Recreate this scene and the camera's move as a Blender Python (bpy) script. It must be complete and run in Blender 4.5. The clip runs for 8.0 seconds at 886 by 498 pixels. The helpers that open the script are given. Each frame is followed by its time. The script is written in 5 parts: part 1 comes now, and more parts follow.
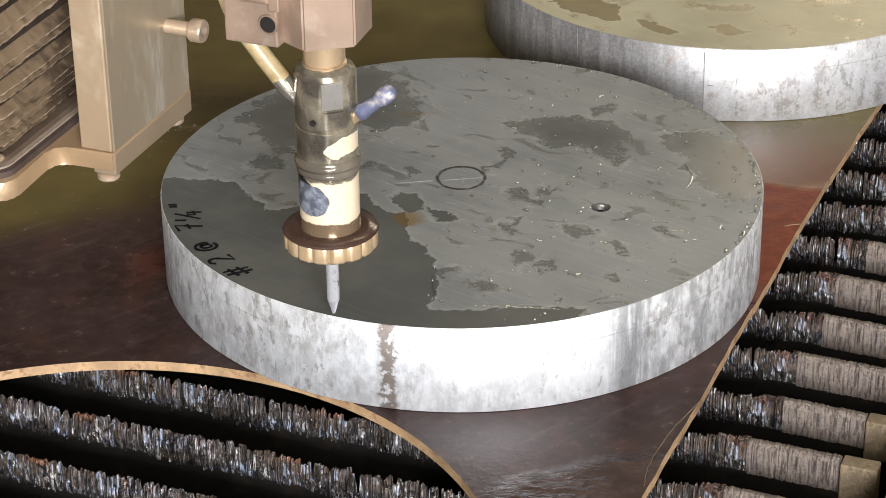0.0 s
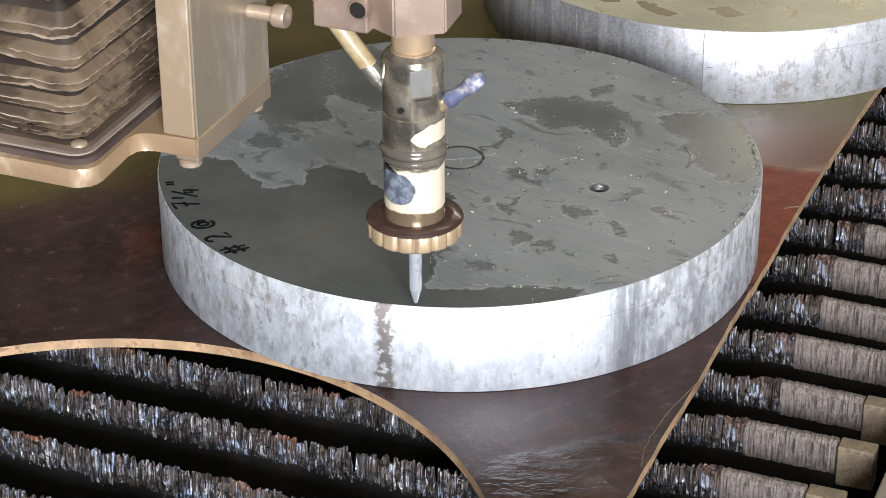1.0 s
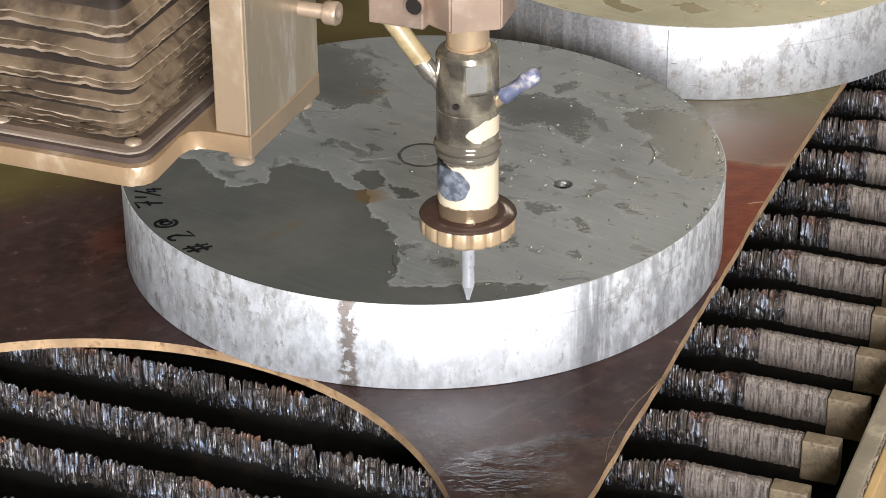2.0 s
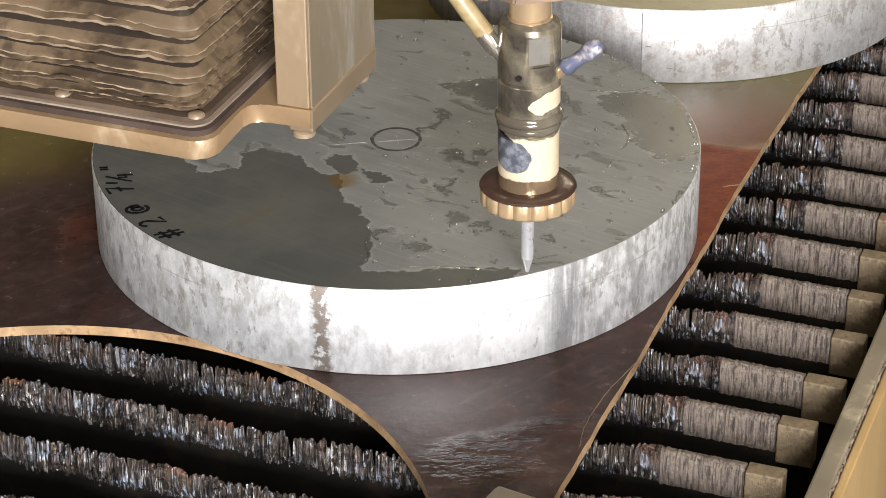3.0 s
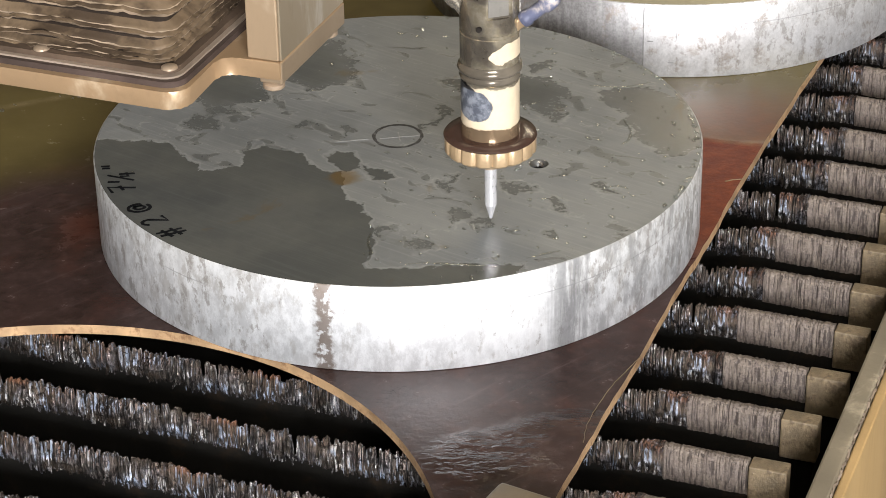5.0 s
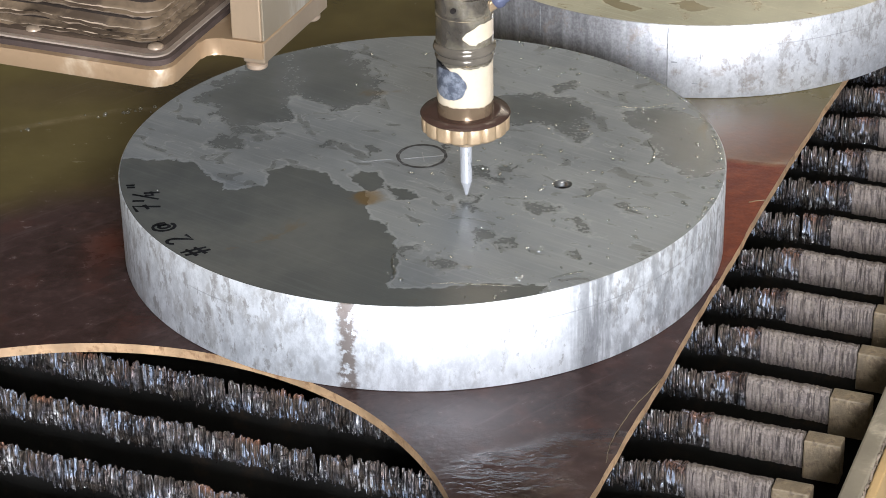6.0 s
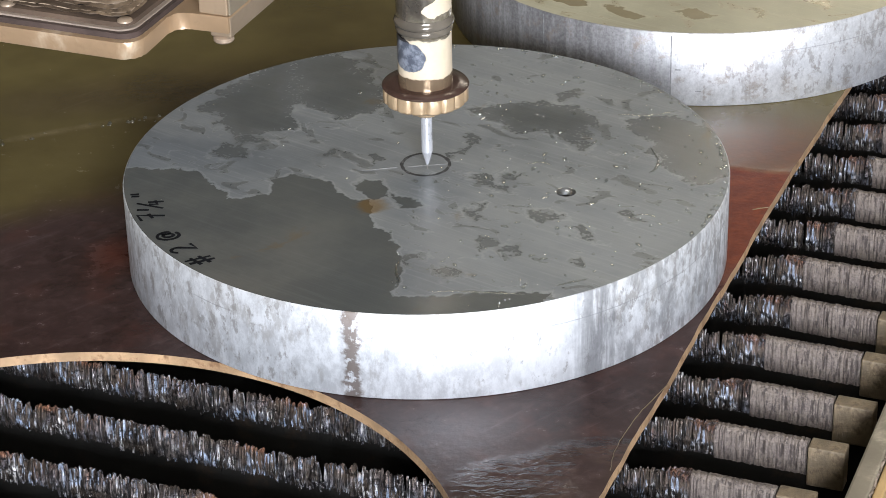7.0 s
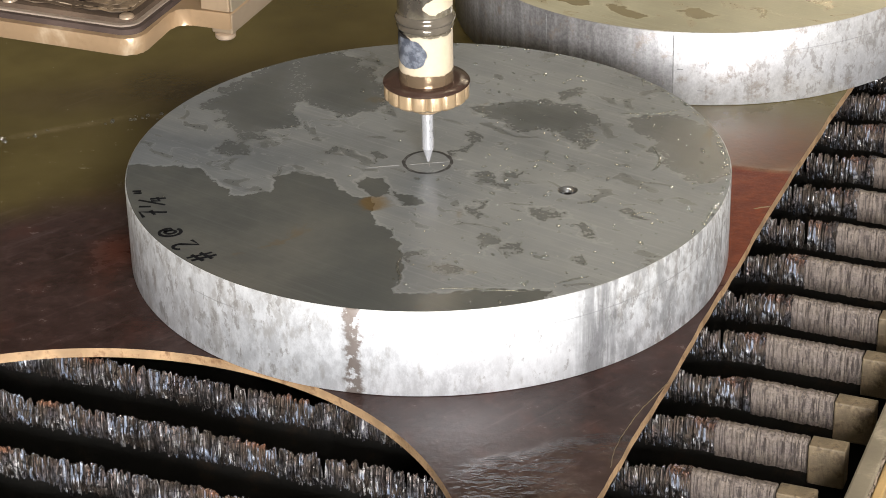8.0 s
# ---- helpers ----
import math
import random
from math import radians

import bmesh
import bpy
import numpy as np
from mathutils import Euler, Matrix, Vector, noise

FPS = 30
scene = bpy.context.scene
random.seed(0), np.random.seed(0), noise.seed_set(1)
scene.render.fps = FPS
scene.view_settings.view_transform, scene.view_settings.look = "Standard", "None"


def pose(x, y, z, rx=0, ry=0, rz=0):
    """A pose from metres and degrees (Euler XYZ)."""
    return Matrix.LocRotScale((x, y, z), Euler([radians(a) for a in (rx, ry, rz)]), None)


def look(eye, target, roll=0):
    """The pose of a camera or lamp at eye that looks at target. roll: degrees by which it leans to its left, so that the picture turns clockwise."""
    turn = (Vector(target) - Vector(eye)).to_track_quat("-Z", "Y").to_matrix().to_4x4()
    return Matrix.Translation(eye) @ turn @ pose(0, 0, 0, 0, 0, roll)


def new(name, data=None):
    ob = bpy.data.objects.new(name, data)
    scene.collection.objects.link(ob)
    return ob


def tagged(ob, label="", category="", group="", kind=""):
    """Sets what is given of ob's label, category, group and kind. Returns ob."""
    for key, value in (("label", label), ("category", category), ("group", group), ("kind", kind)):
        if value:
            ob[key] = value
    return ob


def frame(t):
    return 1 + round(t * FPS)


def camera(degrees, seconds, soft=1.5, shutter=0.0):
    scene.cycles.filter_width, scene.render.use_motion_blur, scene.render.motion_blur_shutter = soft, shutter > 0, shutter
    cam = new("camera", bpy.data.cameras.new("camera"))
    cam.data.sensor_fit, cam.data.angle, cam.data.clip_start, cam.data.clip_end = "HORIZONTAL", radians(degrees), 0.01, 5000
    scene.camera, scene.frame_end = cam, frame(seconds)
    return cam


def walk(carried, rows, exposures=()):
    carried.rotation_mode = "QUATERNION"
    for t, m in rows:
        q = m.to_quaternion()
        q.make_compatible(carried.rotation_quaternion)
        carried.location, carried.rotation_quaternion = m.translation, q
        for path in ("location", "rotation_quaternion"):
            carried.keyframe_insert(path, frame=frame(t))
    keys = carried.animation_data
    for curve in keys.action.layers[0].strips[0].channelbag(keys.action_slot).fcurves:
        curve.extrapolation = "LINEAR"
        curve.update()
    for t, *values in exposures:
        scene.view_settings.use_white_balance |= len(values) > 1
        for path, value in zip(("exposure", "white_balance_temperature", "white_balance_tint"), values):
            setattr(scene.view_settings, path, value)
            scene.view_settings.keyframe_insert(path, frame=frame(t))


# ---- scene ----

AXIS = -21.6                      # turn of the machine's axes against the world, degrees
UX, UY = math.cos(radians(AXIS)), math.sin(radians(AXIS))

# ---- camera ----
cam = camera(20.71, 8.0, soft=0.85)
ROWS = [
    (0.0, 0.0046, -1.3339, 0.7252, 61.637, 0.685, 0.376),
    (0.5, 0.0029, -1.3315, 0.7221, 61.521, 0.484, 0.427),
    (1.0, 0.0031, -1.3323, 0.7186, 61.356, 0.285, 0.465),
    (1.5, 0.0089, -1.3344, 0.7173, 61.501, 0.406, 0.241),
    (1.7, 0.0097, -1.3338, 0.7168, 61.461, 0.406, 0.040),
    (2.8, 0.0143, -1.3260, 0.7108, 61.171, 0.409, -0.642),
    (3.0, 0.0146, -1.3254, 0.7103, 61.077, 0.409, -0.763),
    (3.5, 0.0157, -1.3265, 0.7112, 60.941, 0.512, -0.867),
    (4.0, 0.0170, -1.3252, 0.7124, 60.862, 0.684, -0.887),
    (4.5, 0.0166, -1.3240, 0.7108, 60.897, 0.755, -0.947),
    (4.7, 0.0166, -1.3240, 0.7108, 60.900, 0.775, -0.934),
    (5.8, 0.0167, -1.3264, 0.7130, 61.291, 0.921, -0.333),
    (6.0, 0.0167, -1.3264, 0.7130, 61.398, 0.922, -0.251),
    (6.5, 0.0173, -1.3259, 0.7127, 61.492, 1.028, -0.167),
    (7.0, 0.0178, -1.3280, 0.7135, 61.604, 1.120, -0.201),
    (7.5, 0.0198, -1.3282, 0.7116, 61.665, 1.092, -0.201),
    (8.0, 0.0187, -1.3312, 0.7108, 61.704, 0.989, -0.044),
]
walk(cam, [(t, pose(*r)) for t, *r in ROWS], exposures=[(0.0, 0.0, 6550, 14), (0.5, 0.0, 6050, 14), (1.0, 0.0, 6000, 14), (1.7, 0.0, 6150, 14), (2.8, 0.0, 6800, 14), (4.7, 0.0, 6800, 14),
                                                             (5.8, 0.03, 6000, 14), (7.5, -0.03, 6000, 14), (7.8, 0.0, 6500, 14), (8.0, 0.0, 6700, 14)])

# ---- light ----
world = bpy.data.worlds.new("shop_air")
scene.world = world
world.use_nodes = True
world.node_tree.nodes["Background"].inputs[0].default_value = (0.9, 0.95, 1.0, 1)
world.node_tree.nodes["Background"].inputs[1].default_value = 0.05


def area_lamp(name, eye, target, power, sx, sy, colour):
    data = bpy.data.lights.new(name, "AREA")
    data.shape, data.size, data.size_y, data.energy, data.color = "RECTANGLE", sx, sy, power, colour
    ob = new(name, data)
    ob.matrix_world = look(eye, target)
    return ob


WORK_LAMPS = [(0.42, -1.95, 1.02), (0.60, -1.89, 1.02)]
for p in WORK_LAMPS:
    area_lamp("work_light", p, (0.03, -0.05, 0.03), 5, 0.09, 0.09, (1.0, 0.95, 0.88))
# daylight in the opening of the south wall
WIN_X, WIN_Z, WIN_W, WIN_H = 0.62, 1.42, 1.7, 1.0
area_lamp("window_daylight", (WIN_X, -4.55, WIN_Z), (WIN_X, 0, WIN_Z - 0.9), 550, WIN_W, WIN_H, (0.93, 0.97, 1.0))
area_lamp("ceiling_glow", (0.3, 2.3, 3.3), (0.3, 2.3, 0), 18, 2.4, 0.3, (1.0, 0.84, 0.55))
# Unseen lamp at back right, added to brighten the near blank's far right top.
area_lamp("ceiling_glow", (2.3, 6.6, 3.3), (2.3, 6.6, 0), 100, 2.4, 0.3, (1.0, 0.88, 0.66))
area_lamp("ceiling_glow", (-0.6, -0.6, 3.3), (-0.6, -0.6, 0), 5, 2.4, 0.3, (1.0, 0.9, 0.72))


# ---- materials ----
class Mat:
    """A small writer of node materials."""

    def __init__(self, name, coords="Object"):
        self.m = bpy.data.materials.new(name)
        self.m.use_nodes = True
        self.t = self.m.node_tree
        self.b = self.t.nodes["Principled BSDF"]
        self.co = self.t.nodes.new("ShaderNodeTexCoord").outputs[coords]

    def n(self, kind, **inputs):
        node = self.t.nodes.new(kind)
        for k, v in inputs.items():
            self.put(node.inputs[k.replace("_", " ")], v)
        return node

    def put(self, socket, v):
        if isinstance(v, bpy.types.NodeSocket):
            self.t.links.new(v, socket)
        else:
            socket.default_value = (*v, 1) if isinstance(v, tuple) and len(v) == 3 and socket.type == "RGBA" else v

    def scaled(self, sx, sy, sz, rz=0.0):
        """The coordinates turned by rz, then scaled."""
        turn = self.t.nodes.new("ShaderNodeMapping")
        self.put(turn.inputs["Vector"], self.co)
        turn.inputs["Rotation"].default_value = (0, 0, radians(rz))
        node = self.t.nodes.new("ShaderNodeMapping")
        self.put(node.inputs["Vector"], turn.outputs[0])
        node.inputs["Scale"].default_value = (sx, sy, sz)
        return node.outputs[0]

    def noise(self, scale, detail=4.0, rough=0.55, vec=None, distort=0.0):
        node = self.n("ShaderNodeTexNoise", Vector=vec or self.co, Scale=scale, Detail=detail, Roughness=rough, Distortion=distort)
        return node.outputs["Fac"]

    def ramp(self, fac, a, b, lo=0.0, hi=1.0, smooth=True):
        node = self.t.nodes.new("ShaderNodeMapRange")
        node.interpolation_type = "SMOOTHSTEP" if smooth else "LINEAR"
        for k, v in (("Value", fac), ("From Min", a), ("From Max", b), ("To Min", lo), ("To Max", hi)):
            self.put(node.inputs[k], v)
        return node.outputs[0]

    def math(self, op, a, b=0.0):
        node = self.t.nodes.new("ShaderNodeMath")
        node.operation = op
        self.put(node.inputs[0], a)
        self.put(node.inputs[1], b)
        return node.outputs[0]

    def mix(self, fac, a, b):
        node = self.t.nodes.new("ShaderNodeMix")
        node.data_type = "RGBA"
        self.put(node.inputs[0], fac)
        self.put(node.inputs[6], a)
        self.put(node.inputs[7], b)
        return node.outputs[2]

    def axis(self, vec=None):
        node = self.n("ShaderNodeSeparateXYZ", Vector=vec or self.co)
        return node.outputs

    def blob(self, x, y, rx, ry, turn=0.0, vec=None):
        """1 at the middle of an ellipse on the xy plane, 0 at its rim, below outside."""
        xs = self.axis(vec)
        c, s = math.cos(radians(turn)), math.sin(radians(turn))
        dx, dy = self.math("SUBTRACT", xs[0], x), self.math("SUBTRACT", xs[1], y)
        a = self.math("ADD", self.math("MULTIPLY", dx, c / rx), self.math("MULTIPLY", dy, s / rx))
        b = self.math("ADD", self.math("MULTIPLY", dx, -s / ry), self.math("MULTIPLY", dy, c / ry))
        return self.math("SUBTRACT", 1.0, self.math("SQRT", self.math("ADD", self.math("MULTIPLY", a, a), self.math("MULTIPLY", b, b))))

    def patch(self, corners, vec=None):
        """Metres inside a convex patch of the xy plane (corners anticlockwise), negative outside."""
        xs, out = self.axis(vec), None
        for (x0, y0), (x1, y1) in zip(corners, corners[1:] + corners[:1]):
            d = math.hypot(x1 - x0, y1 - y0)
            a, b = -(y1 - y0) / d, (x1 - x0) / d
            rows = []
            for s, k, c in ((xs[1], b, -(a * x0 + b * y0)), (xs[0], a, None)):
                node = self.t.nodes.new("ShaderNodeMath")
                node.operation = "MULTIPLY_ADD"
                self.put(node.inputs[0], s)
                node.inputs[1].default_value = k
                self.put(node.inputs[2], c if c is not None else rows[-1])
                rows.append(node.outputs[0])
            out = rows[-1] if out is None else self.math("MINIMUM", out, rows[-1])
        return out

    def most(self, values):
        out = values[0]
        for v in values[1:]:
            out = self.math("MAXIMUM", out, v)
        return out

    def done(self, colour, rough=0.5, metal=0.0, bump=None, depth=0.001, strength=0.5, **more):
        self.put(self.b.inputs["Base Color"], colour)
        self.put(self.b.inputs["Roughness"], rough)
        self.put(self.b.inputs["Metallic"], metal)
        for k, v in more.items():
            self.put(self.b.inputs[k.replace("_", " ")], v)
        if bump is not None:
            node = self.n("ShaderNodeBump", Height=bump, Strength=strength, Distance=depth)
            self.put(self.b.inputs["Normal"], node.outputs[0])
        return self.m


def warped(m, scale, amount):
    """Coordinates shaken by noise, so that outlines come out ragged."""
    node = m.n("ShaderNodeTexNoise", Vector=m.co, Scale=scale, Detail=5.0, Roughness=0.6)
    sub = m.t.nodes.new("ShaderNodeVectorMath")
    sub.operation = "SUBTRACT"
    m.put(sub.inputs[0], node.outputs["Color"])
    sub.inputs[1].default_value = (0.5, 0.5, 0.5)
    sc = m.t.nodes.new("ShaderNodeVectorMath")
    sc.operation = "SCALE"
    m.put(sc.inputs[0], sub.outputs[0])
    sc.inputs["Scale"].default_value = amount
    add = m.t.nodes.new("ShaderNodeVectorMath")
    add.operation = "ADD"
    m.put(add.inputs[0], m.co)
    m.put(add.inputs[1], sc.outputs[0])
    return add.outputs[0]


def steel_top(name, films, thin_films, faint, warm_sheen):
    m = Mat(name)
    w = warped(m, 42.0, 0.026)
    pool = m.most([m.patch(p, w) for p in films])
    v = warped(m, 60.0, 0.036)
    thin = m.math("MULTIPLY", m.most([m.patch(p, v) for p in thin_films]), 14.0)
    thin = m.math("MAXIMUM", thin, m.math("MULTIPLY", m.most([m.blob(*p, vec=v) for p in faint]), 0.06))
    spots = m.ramp(m.noise(44.0, 3.0, 0.5, vec=m.scaled(1.0, 1.5, 1.0, 32.0), distort=1.1), 0.612, 0.630)
    wet = m.math("MAXIMUM", m.ramp(pool, -0.0006, 0.0016), m.math("MULTIPLY", m.ramp(thin, -0.015, 0.02), m.ramp(thin, 0.05, 0.22, 0.66, 0.88)))
    wet = m.math("MAXIMUM", wet, m.math("MULTIPLY", spots, 0.6))
    rim = m.math("MAXIMUM", m.ramp(m.math("ABSOLUTE", m.math("ADD", pool, 0.0009)), 0.0, 0.0014, 0.7, 0.0),
                 m.ramp(m.math("ABSOLUTE", m.math("SUBTRACT", m.noise(44.0, 3.0, 0.5, vec=m.scaled(1.0, 1.5, 1.0, 32.0), distort=1.1), 0.606)), 0.0, 0.010, 0.8, 0.0))
    rim = m.math("MULTIPLY", rim, m.math("MULTIPLY", m.ramp(pool, 0.0, 0.0025, 1.0, 0.0), m.ramp(thin, 0.0, 0.06, 1.0, 0.0)))
    broken = m.ramp(m.noise(40.0, 3.0, 0.5), 0.45, 0.6)
    rim = m.math("MAXIMUM", rim, m.math("MULTIPLY", broken, m.ramp(m.math("ABSOLUTE", m.math("ADD", thin, 0.025)), 0.0, 0.024, 0.85, 0.0)))
    lines = m.noise(20.0, 6.0, 0.72, vec=m.scaled(0.7, 22.0, 1.0, 36.0))
    broad = m.noise(7.0, 4.0, 0.6, vec=m.scaled(0.8, 6.0, 1.0, 36.0))
    grain = m.noise(420.0, 3.0, 0.6)
    cloud = m.noise(11.0, 5.0, 0.62)
    if warm_sheen:
        # warm overhead light reflected in the far top, put into its base colours
        dry = m.mix(m.ramp(cloud, 0.3, 0.7), (0.28, 0.263, 0.18), (0.41, 0.387, 0.275))
        bright, damp = (0.49, 0.465, 0.34), m.mix(cloud, (0.25, 0.205, 0.115), (0.32, 0.27, 0.16))
    else:
        dry = m.mix(m.ramp(cloud, 0.3, 0.7), (0.128, 0.139, 0.147), (0.205, 0.218, 0.226))
        dry = m.mix(m.ramp(broad, 0.4, 0.7, 0.0, 0.45), dry, (0.24, 0.25, 0.245))
        bright, damp = (0.33, 0.34, 0.335), m.mix(m.ramp(cloud, 0.35, 0.7), (0.090, 0.095, 0.090), (0.135, 0.136, 0.122))
    dry = m.mix(m.ramp(lines, 0.47, 0.74, 0.0, 0.38), dry, bright)
    dry = m.mix(m.math("MULTIPLY", rim, 0.52), dry, bright)
    damp = m.mix(m.ramp(lines, 0.45, 0.8, 0.0, 0.3), damp, (0.17, 0.175, 0.17))
    col = m.mix(wet, dry, damp)
    rust = m.ramp(m.noise(19.0, 5.0, 0.62, distort=0.5), 0.64, 0.72, 0.0, 0.45)
    col = m.mix(rust, col, (0.15, 0.105, 0.05))
    if not warm_sheen:
        col = m.mix(m.ramp(m.blob(-0.034, -0.053, 0.014, 0.010, 0, w), 0.0, 0.5, 0.0, 0.85), col, (0.14, 0.088, 0.030))
    rough = m.math("ADD", m.ramp(wet, 0.0, 1.0, 0.38, 0.17), m.math("MULTIPLY", grain, 0.08))
    relief = m.math("ADD", m.math("ADD", m.math("MULTIPLY", lines, 0.5), m.math("MULTIPLY", rim, 0.5)), m.math("MULTIPLY", grain, 0.25))
    return m.done(col, rough, 0.3, relief, 0.0005, 0.4, Specular_IOR_Level=0.8)


def steel_side(name, stain, streak):
    m = Mat(name)
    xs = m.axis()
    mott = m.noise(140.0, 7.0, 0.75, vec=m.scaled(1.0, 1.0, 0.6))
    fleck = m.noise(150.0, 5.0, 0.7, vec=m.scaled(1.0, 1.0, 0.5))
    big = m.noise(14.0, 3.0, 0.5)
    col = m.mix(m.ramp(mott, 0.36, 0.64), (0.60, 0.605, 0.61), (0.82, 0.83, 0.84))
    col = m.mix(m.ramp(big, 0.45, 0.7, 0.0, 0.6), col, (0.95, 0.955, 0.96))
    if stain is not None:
        # mottle and flecks thin out mid-front: bright glare put into the colour
        off_glare = m.ramp(m.math("ABSOLUTE", m.math("SUBTRACT", xs[0], 0.022)), 0.050, 0.115)
        col = m.mix(m.ramp(m.math("ADD", m.noise(120.0, 5.0, 0.68, vec=m.scaled(1.0, 1.0, 0.45)), m.math("MULTIPLY", off_glare, 0.08)), 0.56, 0.70, 0.0, 0.5), col, (0.40, 0.375, 0.345))
        fleck = m.math("ADD", fleck, m.math("SUBTRACT", m.math("MULTIPLY", off_glare, 0.10), 0.075))
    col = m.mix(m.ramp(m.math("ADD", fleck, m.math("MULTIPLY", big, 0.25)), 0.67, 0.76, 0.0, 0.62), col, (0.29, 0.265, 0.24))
    ragged = m.math("MULTIPLY", m.math("SUBTRACT", m.noise(170.0, 4.0, 0.65), 0.5), 0.012)
    if stain is not None:
        near = m.math("LESS_THAN", xs[1], 0.0)
        d = m.math("ABSOLUTE", m.math("SUBTRACT", m.math("ADD", xs[0], ragged), stain))
        mark = m.math("MULTIPLY", m.ramp(d, 0.0025, 0.0062, 1.0, 0.0), near)
        mark = m.math("MULTIPLY", mark, m.ramp(m.noise(210.0, 3.0, 0.6), 0.36, 0.48))
        col = m.mix(m.math("MULTIPLY", mark, 0.85), col, (0.17, 0.125, 0.095))
    if stain is not None:
        # grey water-marked stretch of the saw cut
        zone = m.math("MULTIPLY", m.ramp(m.math("ADD", xs[0], m.math("MULTIPLY", ragged, 1.5)), 0.090, 0.096), m.math("LESS_THAN", xs[1], 0.0))
        blotch = m.noise(110.0, 5.0, 0.68, vec=m.scaled(1.0, 1.0, 0.45))
        col = m.mix(m.math("MULTIPLY", zone, m.ramp(blotch, 0.44, 0.62, 0.0, 0.65)), col, (0.30, 0.30, 0.305))
    if streak is not None:
        near = m.math("LESS_THAN", xs[1], 0.0)
        fine = m.noise(150.0, 4.0, 0.6, vec=m.scaled(1.0, 1.0, 0.1))
        d = m.math("ABSOLUTE", m.math("SUBTRACT", m.math("ADD", xs[0], ragged), streak))
        mark = m.math("MULTIPLY", m.math("MULTIPLY", m.ramp(d, 0.004, 0.022, 1.0, 0.0), near), m.ramp(fine, 0.35, 0.6))
        col = m.mix(m.math("MULTIPLY", mark, 0.75), col, (0.2, 0.2, 0.205))
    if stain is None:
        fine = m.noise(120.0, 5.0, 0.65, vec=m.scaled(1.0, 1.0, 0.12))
        # left of the scribed line the side is darker, most at the far left
        left_dark = m.ramp(xs[0], -0.090, -0.034, 0.9, 0.5)
        left_dark = m.math("MULTIPLY", left_dark, m.math("LESS_THAN", xs[0], -0.0345))
        col = m.mix(m.math("MULTIPLY", left_dark, m.ramp(fine, 0.25, 0.6, 0.55, 1.0)), col, (0.085, 0.09, 0.10))
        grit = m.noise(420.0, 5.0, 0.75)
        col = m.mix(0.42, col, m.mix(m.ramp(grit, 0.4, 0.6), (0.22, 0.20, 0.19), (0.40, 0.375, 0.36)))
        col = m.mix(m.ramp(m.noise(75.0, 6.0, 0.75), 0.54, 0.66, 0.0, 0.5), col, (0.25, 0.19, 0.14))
    seam = m.ramp(m.math("ABSOLUTE", m.math("SUBTRACT", m.math("ADD", xs[2], m.math("MULTIPLY", ragged, 0.08)), 0.0385)), 0.0, 0.0006, 1.0, 0.0)
    col = m.mix(m.math("MULTIPLY", seam, m.ramp(big, 0.45, 0.55, 0.0, 0.5)), col, (0.25, 0.25, 0.26))
    return m.done(col, m.ramp(mott, 0.2, 0.8, 0.39, 0.53), 0.6, m.math("ADD", m.math("MULTIPLY", mott, 0.5), m.math("MULTIPLY", fleck, 0.4)), 0.0008, 0.4)


